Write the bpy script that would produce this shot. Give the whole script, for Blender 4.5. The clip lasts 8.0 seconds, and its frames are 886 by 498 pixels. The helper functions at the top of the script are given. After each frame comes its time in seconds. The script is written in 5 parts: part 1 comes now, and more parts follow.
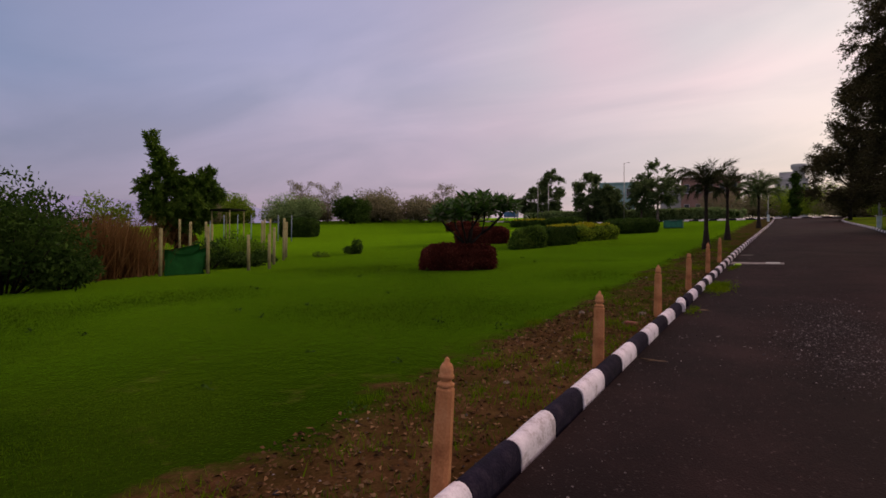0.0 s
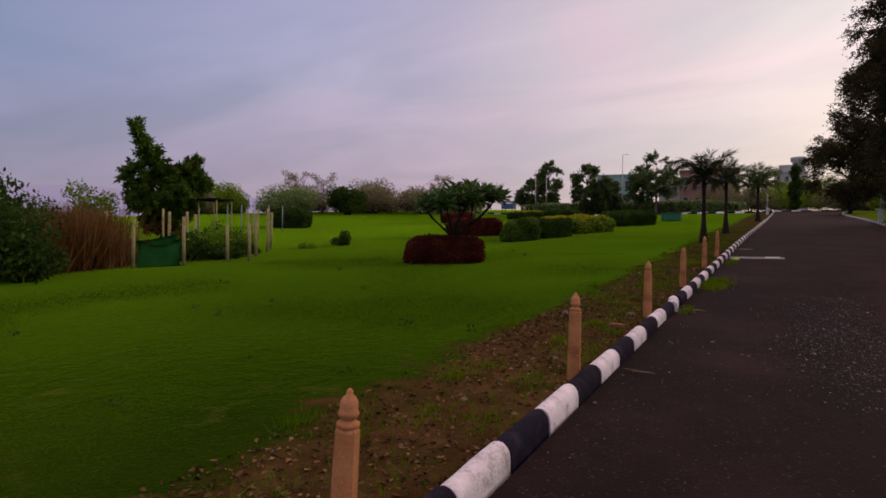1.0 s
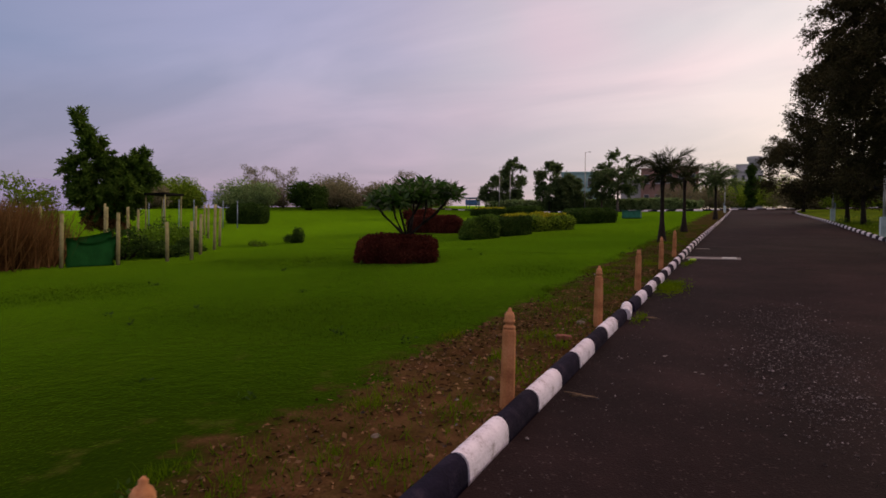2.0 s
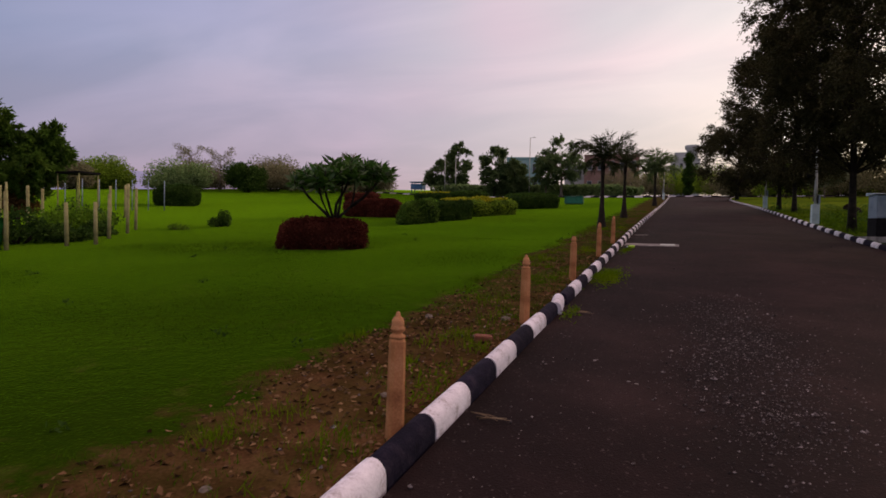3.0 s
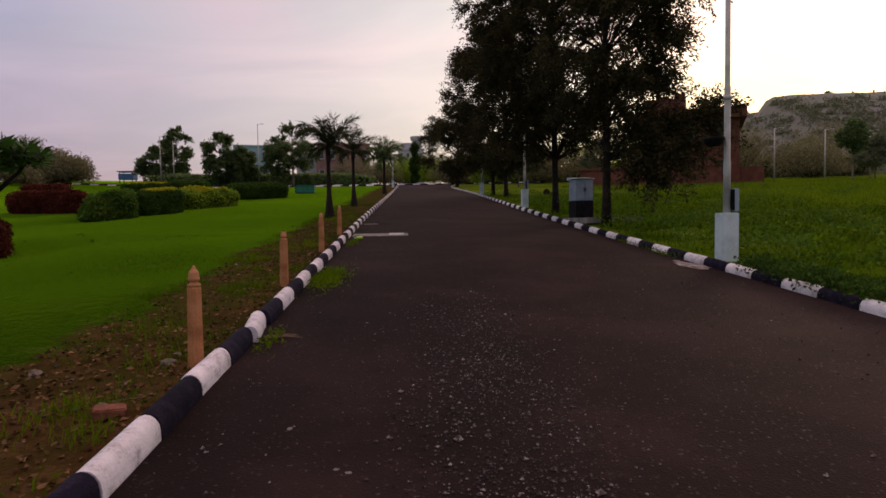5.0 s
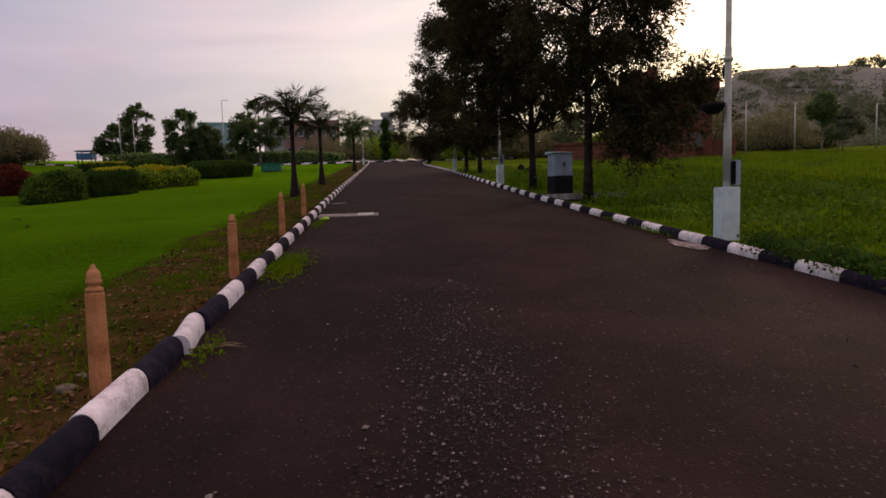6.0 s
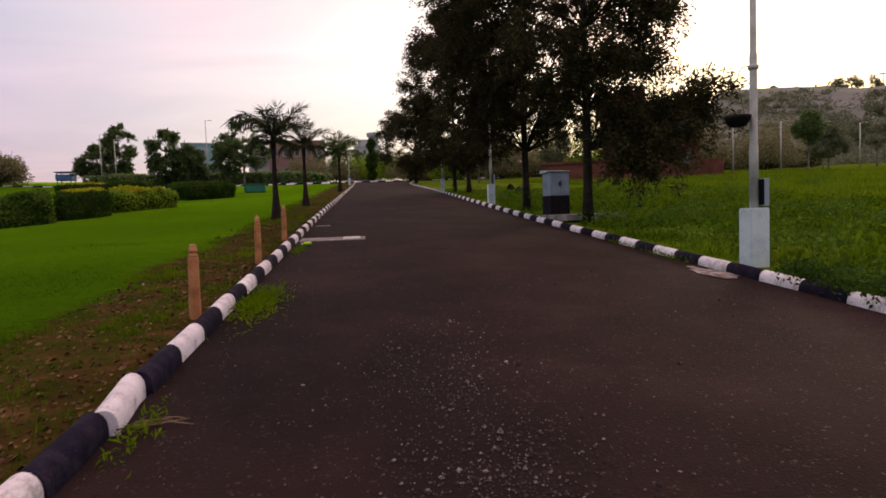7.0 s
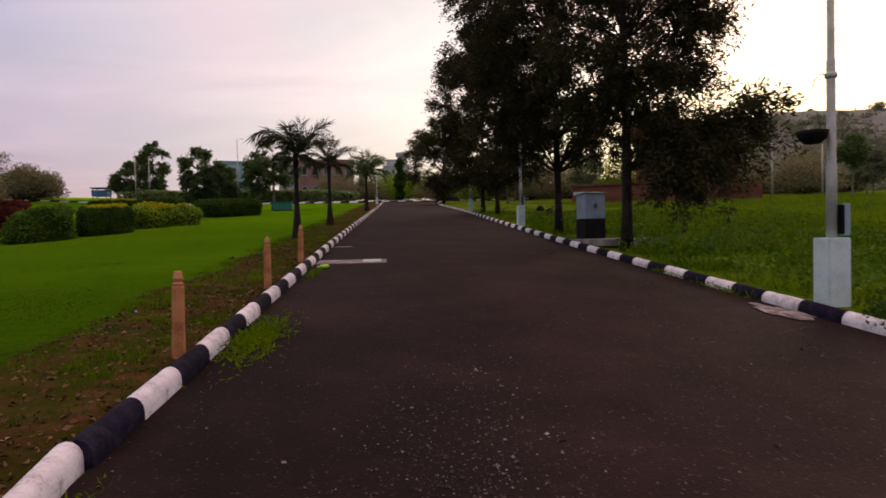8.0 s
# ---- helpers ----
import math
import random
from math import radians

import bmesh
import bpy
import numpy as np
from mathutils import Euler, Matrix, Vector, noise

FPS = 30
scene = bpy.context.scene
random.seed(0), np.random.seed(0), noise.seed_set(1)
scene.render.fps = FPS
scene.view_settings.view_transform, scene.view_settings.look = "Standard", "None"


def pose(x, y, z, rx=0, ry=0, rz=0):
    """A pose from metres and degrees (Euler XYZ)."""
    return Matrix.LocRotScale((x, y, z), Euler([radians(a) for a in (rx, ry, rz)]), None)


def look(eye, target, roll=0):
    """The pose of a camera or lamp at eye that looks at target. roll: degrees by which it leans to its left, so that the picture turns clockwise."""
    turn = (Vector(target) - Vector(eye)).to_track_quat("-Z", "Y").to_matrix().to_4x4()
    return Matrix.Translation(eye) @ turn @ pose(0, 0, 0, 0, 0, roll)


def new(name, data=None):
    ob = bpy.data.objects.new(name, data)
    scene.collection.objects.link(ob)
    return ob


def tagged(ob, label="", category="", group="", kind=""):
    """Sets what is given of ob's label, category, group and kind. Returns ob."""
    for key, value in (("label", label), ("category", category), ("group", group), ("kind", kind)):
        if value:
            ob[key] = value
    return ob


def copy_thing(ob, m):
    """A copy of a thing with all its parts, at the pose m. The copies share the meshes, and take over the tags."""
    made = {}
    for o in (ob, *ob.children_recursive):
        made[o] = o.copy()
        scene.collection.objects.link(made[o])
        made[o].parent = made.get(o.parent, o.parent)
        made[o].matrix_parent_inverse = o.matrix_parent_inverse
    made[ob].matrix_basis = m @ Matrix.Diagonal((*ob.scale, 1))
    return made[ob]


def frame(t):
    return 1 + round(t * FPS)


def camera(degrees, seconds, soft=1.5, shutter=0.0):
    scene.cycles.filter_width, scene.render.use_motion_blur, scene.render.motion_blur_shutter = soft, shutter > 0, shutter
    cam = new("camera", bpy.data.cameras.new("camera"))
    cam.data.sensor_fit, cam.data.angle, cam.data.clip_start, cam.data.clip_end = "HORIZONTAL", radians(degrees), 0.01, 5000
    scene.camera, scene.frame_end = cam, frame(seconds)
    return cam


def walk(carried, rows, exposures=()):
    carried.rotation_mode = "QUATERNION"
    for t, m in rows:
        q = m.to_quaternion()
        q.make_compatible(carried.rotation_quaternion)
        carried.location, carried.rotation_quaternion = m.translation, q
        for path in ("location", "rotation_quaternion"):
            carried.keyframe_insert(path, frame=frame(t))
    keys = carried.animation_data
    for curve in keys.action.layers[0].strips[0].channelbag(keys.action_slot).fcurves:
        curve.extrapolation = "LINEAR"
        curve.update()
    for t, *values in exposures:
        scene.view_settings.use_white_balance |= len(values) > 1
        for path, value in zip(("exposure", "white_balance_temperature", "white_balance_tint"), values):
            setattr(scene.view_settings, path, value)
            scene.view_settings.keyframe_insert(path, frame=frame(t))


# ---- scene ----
cam = camera(72.5, 8.0, soft=1.6, shutter=0.2)
PATH = [
    (0, (0.21, -0.022, 1.474), (-0.766, 1.722, 1.498), 0.3),
    (0.5, (0.187, 0.39, 1.481), (-0.851, 2.1, 1.496), 1.0),
    (1, (0.169, 0.834, 1.508), (-0.804, 2.581, 1.504), 0.6),
    (2.3, (0.164, 1.927, 1.617), (-0.632, 3.762, 1.582), 1.1),
    (2.5, (0.148, 2.186, 1.615), (-0.587, 4.044, 1.538), 1.1),
    (3, (0.144, 2.647, 1.623), (-0.567, 4.515, 1.558), 1.1),
    (3.1, (0.14, 2.75, 1.627), (-0.478, 4.652, 1.599), 0.1),
    (3.5, (0.133, 3.178, 1.643), (-0.308, 5.128, 1.597), -0.4),
    (4, (0.187, 3.666, 1.667), (-0.099, 5.644, 1.588), -0.5),
    (4.5, (0.185, 4.159, 1.678), (0.197, 6.155, 1.548), -0.9),
    (4.7, (0.187, 4.319, 1.67), (0.266, 6.315, 1.581), -1.1),
    (5.8, (0.259, 5.32, 1.674), (0.441, 7.305, 1.513), -1.1),
    (6, (0.253, 5.512, 1.687), (0.466, 7.493, 1.512), -1.7),
    (6.5, (0.274, 5.977, 1.719), (0.44, 7.962, 1.534), -0.2),
    (7, (0.248, 6.472, 1.74), (0.508, 8.452, 1.628), -2.0),
    (7.5, (0.315, 6.885, 1.768), (0.642, 8.858, 1.714), -3.0),
    (8, (0.373, 7.339, 1.79), (0.546, 9.331, 1.747), -1.1),
]
walk(cam, [(t, look(eye, target, roll)) for t, eye, target, roll in PATH],
     exposures=[(0.0, -0.02, 7560, 8), (2.0, 0.0, 7500, 7), (3.5, 0.03, 7450, 6), (4.5, -0.02, 7550, 5), (6.0, 0.05, 7650, 4), (6.5, 0.15, 7600, 4), (7.0, 0.46, 7850, 4), (8.0, 0.28, 7850, 4)])

# ---- sky, sun ----
SUNSET = 38.0  # degrees to the right of the road's line
world = bpy.data.worlds.new("dusk_sky")
scene.world = world
world.use_nodes = True
wn, wl = world.node_tree.nodes, world.node_tree.links
wn.clear()


def wnode(kind, **props):
    n = wn.new(kind)
    for k, v in props.items():
        setattr(n, k, v)
    return n


def wmath(op, a, b=None):
    n = wnode("ShaderNodeMath", operation=op)
    for i, s in enumerate((a, b)):
        if s is None:
            continue
        if isinstance(s, (int, float)):
            n.inputs[i].default_value = s
        else:
            wl.new(s, n.inputs[i])
    return n.outputs[0]


def wramp(fac, stops):
    n = wnode("ShaderNodeValToRGB")
    el = n.color_ramp.elements
    while len(el) < len(stops):
        el.new(0.5)
    for e, (p, c) in zip(el, stops):
        e.position, e.color = p, (*c, 1)
    wl.new(fac, n.inputs[0])
    return n.outputs[0]


def wmix(fac, a, b, blend="MIX"):
    n = wnode("ShaderNodeMix", data_type="RGBA", blend_type=blend)
    for s, v in ((n.inputs[0], fac), (n.inputs[6], a), (n.inputs[7], b)):
        if isinstance(v, (int, float)):
            s.default_value = v
        elif isinstance(v, tuple):
            s.default_value = (*v, 1)
        else:
            wl.new(v, s)
    return n.outputs[2]


tc = wnode("ShaderNodeTexCoord")
sep = wnode("ShaderNodeSeparateXYZ")
wl.new(tc.outputs["Generated"], sep.inputs[0])
elev = wmath("MAXIMUM", sep.outputs[2], 0.0)
# clouds lie on a high flat sheet
den = wmath("ADD", elev, 0.16)
comb = wnode("ShaderNodeCombineXYZ")
wl.new(wmath("DIVIDE", sep.outputs[0], den), comb.inputs[0])
wl.new(wmath("DIVIDE", sep.outputs[1], den), comb.inputs[1])
clouds = wnode("ShaderNodeTexNoise")
clouds.inputs["Scale"].default_value, clouds.inputs["Detail"].default_value = 1.15, 6
clouds.inputs["Roughness"].default_value, clouds.inputs["Distortion"].default_value = 0.5, 0.6
drift = wnode("ShaderNodeMapping")
drift.inputs["Rotation"].default_value, drift.inputs["Scale"].default_value = (0, 0, radians(28)), (0.7, 1.2, 1)
wl.new(comb.outputs[0], drift.inputs[0])
wl.new(drift.outputs[0], clouds.inputs["Vector"])
pinks = wnode("ShaderNodeTexNoise")
pinks.inputs["Scale"].default_value, pinks.inputs["Detail"].default_value = 0.42, 3
shift = wnode("ShaderNodeMapping")
shift.inputs["Location"].default_value = (3.1, 7.7, 0)
wl.new(comb.outputs[0], shift.inputs[0])
wl.new(shift.outputs[0], pinks.inputs["Vector"])
sweep = wnode("ShaderNodeVectorMath", operation="DOT_PRODUCT")
wl.new(tc.outputs["Generated"], sweep.inputs[0])
az = radians(SUNSET)
sweep.inputs[1].default_value = (math.sin(az), math.cos(az), 0.10)
toward = wmath("MULTIPLY_ADD", sweep.outputs["Value"], 0.5)
toward.node.inputs[2].default_value = 0.5
low = wramp(toward, [(0.0, (0.15, 0.16, 0.24)), (0.40, (0.190, 0.163, 0.345)), (0.70, (0.325, 0.230, 0.415)), (0.82, (0.40, 0.320, 0.445)), (0.92, (0.52, 0.435, 0.485)), (0.99, (0.97, 0.84, 0.63))])
high = wramp(toward, [(0.0, (0.17, 0.20, 0.30)), (0.40, (0.165, 0.208, 0.41)), (0.70, (0.405, 0.365, 0.55)), (0.92, (0.65, 0.615, 0.71)), (0.99, (1.15, 1.08, 1.0))])
sky_col = wmix(wramp(elev, [(0.03, (0, 0, 0)), (0.26, (1, 1, 1))]), low, high)
sky_col = wmix(wramp(elev, [(0.42, (0, 0, 0)), (0.75, (1, 1, 1))]), sky_col, (0.66, 0.60, 0.66))
sky_col = wmix(wramp(clouds.outputs[0], [(0.40, (0, 0, 0)), (0.66, (1, 1, 1))]), wmix(1.0, sky_col, (0.97, 0.975, 1.0), "MULTIPLY"), wmix(1.0, sky_col, (1.26, 1.19, 1.17), "MULTIPLY"))
rents = wmix(1.0, wramp(pinks.outputs[0], [(0.36, (0.9, 0.9, 0.9)), (0.50, (0, 0, 0))]), wramp(elev, [(0.14, (0, 0, 0)), (0.30, (1, 1, 1))]), "MULTIPLY")
sky_col = wmix(rents, sky_col, wmix(1.0, sky_col, (0.84, 0.94, 1.06), "MULTIPLY"))
pink_amount = wmix(1.0, wramp(pinks.outputs[0], [(0.50, (0, 0, 0)), (0.66, (0.9, 0.9, 0.9))]), wramp(elev, [(0.16, (0, 0, 0)), (0.34, (1, 1, 1))]), "MULTIPLY")
sky_col = wmix(pink_amount, sky_col, wmix(1.0, sky_col, (1.5, 0.98, 1.05), "MULTIPLY"))
nishita = wnode("ShaderNodeTexSky", sky_type="NISHITA", sun_disc=False, sun_elevation=radians(4), sun_rotation=radians(SUNSET))
bg_clouds, bg_sky, both = wnode("ShaderNodeBackground"), wnode("ShaderNodeBackground"), wnode("ShaderNodeAddShader")
wl.new(sky_col, bg_clouds.inputs[0])
bg_clouds.inputs[1].default_value = 1.0
wl.new(nishita.outputs[0], bg_sky.inputs[0])
bg_sky.inputs[1].default_value = 0.05
wl.new(bg_clouds.outputs[0], both.inputs[0])
wl.new(bg_sky.outputs[0], both.inputs[1])
wl.new(both.outputs[0], wnode("ShaderNodeOutputWorld").inputs[0])

sun = new("sun", bpy.data.lights.new("sun", "SUN"))
sun.data.energy, sun.data.angle, sun.data.color = 0.9, radians(22), (1.0, 0.76, 0.56)
sun.matrix_world = look((300 * math.sin(az), 300 * math.cos(az), 55), (0, 0, 0))


# ---- materials ----
def material(name, colours, scale=4.0, rough=0.85, bump=0.3, fine=40.0, metallic=0.0, island=0.0, spec=0.3, coat=0.0, per_object=0.0, distance=0.01, thin=0.0):
    """Noise between the colours at two scales, with relief. island: how much the tone varies leaf by leaf."""
    m = bpy.data.materials.new(name)
    m.use_nodes = True
    n, l = m.node_tree.nodes, m.node_tree.links
    b = n["Principled BSDF"]
    b.inputs["Roughness"].default_value, b.inputs["Metallic"].default_value = rough, metallic
    b.inputs["Specular IOR Level"].default_value = spec
    b.inputs["Coat Weight"].default_value = coat
    t = n.new("ShaderNodeTexCoord")
    big, small = n.new("ShaderNodeTexNoise"), n.new("ShaderNodeTexNoise")
    big.inputs["Scale"].default_value, big.inputs["Detail"].default_value = scale, 4
    small.inputs["Scale"].default_value, small.inputs["Detail"].default_value = fine, 3
    for x in (big, small):
        l.new(t.outputs["Object"], x.inputs["Vector"])
    add = n.new("ShaderNodeMath")
    add.operation = "MULTIPLY_ADD"
    l.new(small.outputs[0], add.inputs[0])
    add.inputs[1].default_value = 0.45
    l.new(big.outputs[0], add.inputs[2])
    ramp = n.new("ShaderNodeValToRGB")
    el = ramp.color_ramp.elements
    while len(el) < len(colours):
        el.new(0.5)
    for i, (e, c) in enumerate(zip(el, colours)):
        e.position, e.color = 0.5 + 0.45 * i / max(1, len(colours) - 1), (*c, 1)
    l.new(add.outputs[0], ramp.inputs[0])
    out = ramp.outputs[0]
    for amount, node_kind, socket in ((island, "ShaderNodeNewGeometry", "Random Per Island"), (per_object, "ShaderNodeObjectInfo", "Random")):
        if not amount:
            continue
        g, mr, hs = n.new(node_kind), n.new("ShaderNodeMapRange"), n.new("ShaderNodeHueSaturation")
        l.new(g.outputs[socket], mr.inputs[0])
        mr.inputs[3].default_value, mr.inputs[4].default_value = 1 - amount, 1 + amount
        l.new(mr.outputs[0], hs.inputs["Value"])
        l.new(out, hs.inputs["Color"])
        out = hs.outputs[0]
    l.new(out, b.inputs["Base Color"])
    if thin:
        tr, ms = n.new("ShaderNodeBsdfTranslucent"), n.new("ShaderNodeMixShader")
        l.new(out, tr.inputs[0])
        ms.inputs[0].default_value = thin
        l.new(b.outputs[0], ms.inputs[1])
        l.new(tr.outputs[0], ms.inputs[2])
        l.new(ms.outputs[0], n["Material Output"].inputs[0])
    if bump:
        bp = n.new("ShaderNodeBump")
        bp.inputs["Strength"].default_value, bp.inputs["Distance"].default_value = bump, distance
        l.new(small.outputs[0], bp.inputs["Height"])
        l.new(bp.outputs[0], b.inputs["Normal"])
    return m


def ground_material():
    """Mown lawn, bare earth along the kerb and rough weeds beyond the road, in one sheet."""
    m = bpy.data.materials.new("ground")
    m.use_nodes = True
    n, l = m.node_tree.nodes, m.node_tree.links
    b = n["Principled BSDF"]
    b.inputs["Roughness"].default_value, b.inputs["Specular IOR Level"].default_value = 0.95, 0.0
    t = n.new("ShaderNodeTexCoord")

    def noise_tex(scale, detail=4, rough=0.55):
        x = n.new("ShaderNodeTexNoise")
        x.inputs["Scale"].default_value, x.inputs["Detail"].default_value, x.inputs["Roughness"].default_value = scale, detail, rough
        l.new(t.outputs["Object"], x.inputs["Vector"])
        return x.outputs[0]

    def ramp(f, stops):
        r = n.new("ShaderNodeValToRGB")
        el = r.color_ramp.elements
        while len(el) < len(stops):
            el.new(0.5)
        for e, (p, c) in zip(el, stops):
            e.position, e.color = p, (*(c if isinstance(c, tuple) else (c, c, c)), 1)
        l.new(f, r.inputs[0])
        return r.outputs[0]

    def arith(op, a, c, d=None):
        x = n.new("ShaderNodeMath")
        x.operation = op
        for i, s in enumerate((a, c, d)):
            if s is None:
                continue
            if isinstance(s, (int, float)):
                x.inputs[i].default_value = s
            else:
                l.new(s, x.inputs[i])
        return x.outputs[0]

    def mix(f, a, c, blend="MIX"):
        x = n.new("ShaderNodeMix")
        x.data_type, x.blend_type = "RGBA", blend
        for s, v in ((x.inputs[0], f), (x.inputs[6], a), (x.inputs[7], c)):
            if isinstance(v, (int, float)):
                s.default_value = v
            else:
                l.new(v, s)
        return x.outputs[2]

    tint_lawn, tint_earth = n.new("ShaderNodeRGB"), n.new("ShaderNodeRGB")
    tint_lawn.outputs[0].default_value, tint_earth.outputs[0].default_value = (0.305, 0.67, 0.022, 1), (0.07, 0.05, 0.03, 1)
    sx = n.new("ShaderNodeSeparateXYZ")
    l.new(t.outputs["Object"], sx.inputs[0])
    x, y = sx.outputs[0], sx.outputs[1]
    mottled = arith("MULTIPLY_ADD", noise_tex(30, 3), 0.5, arith("MULTIPLY", noise_tex(0.55, 5), 0.75))
    lawn = ramp(mottled, [(0.40, (0.009, 0.022, 0.002)), (0.60, (0.014, 0.032, 0.002)), (0.80, (0.022, 0.044, 0.003))])
    worn = ramp(noise_tex(1.7, 6, 0.65), [(0.60, 0.0), (0.72, 0.55)])
    lawn = mix(worn, lawn, ramp(noise_tex(9), [(0.3, (0.05, 0.075, 0.012)), (0.7, (0.085, 0.075, 0.02))]))
    earth = ramp(arith("MULTIPLY_ADD", noise_tex(45, 4, 0.7), 0.6, arith("MULTIPLY", noise_tex(3.2, 5), 0.6)),
                 [(0.34, (0.024, 0.0122, 0.0056)), (0.58, (0.062, 0.0315, 0.0140)), (0.80, (0.13, 0.072, 0.034))])
    sparse = ramp(noise_tex(2.4, 6, 0.7), [(0.38, 0.0), (0.54, 0.85)])
    grown = ramp(arith("MULTIPLY", y, 0.05), [(0.36, 0.28), (0.60, 0.9)])
    earth = mix(arith("MULTIPLY", sparse, grown), earth, lawn)
    weeds = ramp(arith("MULTIPLY_ADD", noise_tex(14, 4), 0.6, arith("MULTIPLY", noise_tex(0.35, 6), 0.7)),
                 [(0.44, (0.021, 0.045, 0.003)), (0.62, (0.058, 0.112, 0.005)), (0.80, (0.115, 0.165, 0.010))])
    edge = arith("MULTIPLY_ADD", arith("SUBTRACT", noise_tex(0.9, 6, 0.7), 0.5), 2.6, x)
    bare = arith("MULTIPLY", ramp(arith("MULTIPLY_ADD", edge, 0.1, 0.5), [(0.222, 0.0), (0.252, 1.0)]), 1.0)
    col = mix(bare, lawn, earth)
    col = mix(ramp(arith("MULTIPLY_ADD", x, 0.02, 0.5), [(0.58, 0.0), (0.585, 1.0)]), col, weeds)
    l.new(col, b.inputs["Base Color"])
    # upright blades catch the light at a low angle
    b.inputs["Sheen Weight"].default_value, b.inputs["Sheen Roughness"].default_value = 1.0, 0.185
    l.new(mix(bare, tint_lawn.outputs[0], tint_earth.outputs[0]), b.inputs["Sheen Tint"])
    bp = n.new("ShaderNodeBump")
    bp.inputs["Strength"].default_value, bp.inputs["Distance"].default_value = 0.35, 0.02
    l.new(arith("ADD", noise_tex(38, 3), arith("MULTIPLY", noise_tex(6, 4), 1.2)), bp.inputs["Height"])
    l.new(bp.outputs[0], b.inputs["Normal"])
    return m


def asphalt_material():
    m = bpy.data.materials.new("asphalt")
    m.use_nodes = True
    n, l = m.node_tree.nodes, m.node_tree.links
    b = n["Principled BSDF"]
    b.inputs["Roughness"].default_value, b.inputs["Specular IOR Level"].default_value = 0.90, 0.085
    t = n.new("ShaderNodeTexCoord")
    chips, wear, dust = n.new("ShaderNodeTexVoronoi"), n.new("ShaderNodeTexNoise"), n.new("ShaderNodeTexNoise")
    chips.inputs["Scale"].default_value = 75
    wear.inputs["Scale"].default_value, wear.inputs["Detail"].default_value, wear.inputs["Roughness"].default_value = 0.7, 6, 0.65
    dust.inputs["Scale"].default_value, dust.inputs["Detail"].default_value = 16, 5
    for x in (chips, wear, dust):
        l.new(t.outputs["Object"], x.inputs["Vector"])
    r = n.new("ShaderNodeValToRGB")
    r.color_ramp.elements.new(0.5)
    for e, (p, c) in zip(r.color_ramp.elements, ((0.3, (0.0110, 0.0064, 0.0064)), (0.5, (0.0185, 0.0104, 0.0102)), (0.75, (0.033, 0.0186, 0.0178)))):
        e.position, e.color = p, (*c, 1)
    l.new(wear.outputs[0], r.inputs[0])
    gray = n.new("ShaderNodeSeparateColor")
    l.new(chips.outputs["Color"], gray.inputs[0])
    pick = n.new("ShaderNodeValToRGB")
    pick.color_ramp.elements[0].position, pick.color_ramp.elements[0].color = 0.93, (0, 0, 0, 1)
    pick.color_ramp.elements[1].position, pick.color_ramp.elements[1].color = 0.97, (0.7, 0.7, 0.7, 1)
    l.new(gray.outputs[0], pick.inputs[0])
    keep = n.new("ShaderNodeMath")
    keep.operation = "MULTIPLY"
    gate = n.new("ShaderNodeValToRGB")
    gate.color_ramp.elements[0].position, gate.color_ramp.elements[1].position = 0.42, 0.66
    l.new(dust.outputs[0], gate.inputs[0])
    l.new(pick.outputs[0], keep.inputs[0])
    l.new(gate.outputs[0], keep.inputs[1])
    mx = n.new("ShaderNodeMix")
    mx.data_type = "RGBA"
    l.new(keep.outputs[0], mx.inputs[0])
    l.new(r.outputs[0], mx.inputs[6])
    mx.inputs[7].default_value = (0.10, 0.078, 0.076, 1)
    # the asphalt is darker along the lawn side and lighter towards the field
    sx, gutter, lateral = n.new("ShaderNodeSeparateXYZ"), n.new("ShaderNodeMapRange"), n.new("ShaderNodeMath")
    l.new(t.outputs["Object"], sx.inputs[0])
    lateral.operation = "MULTIPLY_ADD"
    l.new(wear.outputs[0], lateral.inputs[0])
    lateral.inputs[1].default_value = 2.5
    l.new(sx.outputs[0], lateral.inputs[2])
    l.new(lateral.outputs[0], gutter.inputs[0])
    gutter.inputs[1].default_value, gutter.inputs[2].default_value = -0.2, 3.4
    gutter.inputs[3].default_value, gutter.inputs[4].default_value = 0.68, 1.15
    tone = n.new("ShaderNodeHueSaturation")
    l.new(gutter.outputs[0], tone.inputs["Value"])
    l.new(mx.outputs[2], tone.inputs["Color"])
    # a strip where the surface has worn off to dark, stony tar
    across, along, strip, ragged = n.new("ShaderNodeMath"), n.new("ShaderNodeMapRange"), n.new("ShaderNodeMapRange"), n.new("ShaderNodeMath")
    across.operation, ragged.operation = "SUBTRACT", "MULTIPLY_ADD"
    l.new(sx.outputs[0], across.inputs[0])
    across.inputs[1].default_value = 0.75
    away = n.new("ShaderNodeMath")
    away.operation = "ABSOLUTE"
    l.new(across.outputs[0], away.inputs[0])
    l.new(dust.outputs[0], ragged.inputs[0])
    ragged.inputs[1].default_value = 0.9
    l.new(away.outputs[0], ragged.inputs[2])
    l.new(ragged.outputs[0], strip.inputs[0])
    strip.inputs[1].default_value, strip.inputs[2].default_value = 0.72, 1.05
    strip.inputs[3].default_value, strip.inputs[4].default_value = 0.42, 0.0
    l.new(sx.outputs[1], along.inputs[0])
    along.inputs[1].default_value, along.inputs[2].default_value = 11.5, 9.5
    worn = n.new("ShaderNodeMath")
    worn.operation = "MULTIPLY"
    l.new(strip.outputs[0], worn.inputs[0])
    l.new(along.outputs[0], worn.inputs[1])
    tar = n.new("ShaderNodeMix")
    tar.data_type = "RGBA"
    l.new(worn.outputs[0], tar.inputs[0])
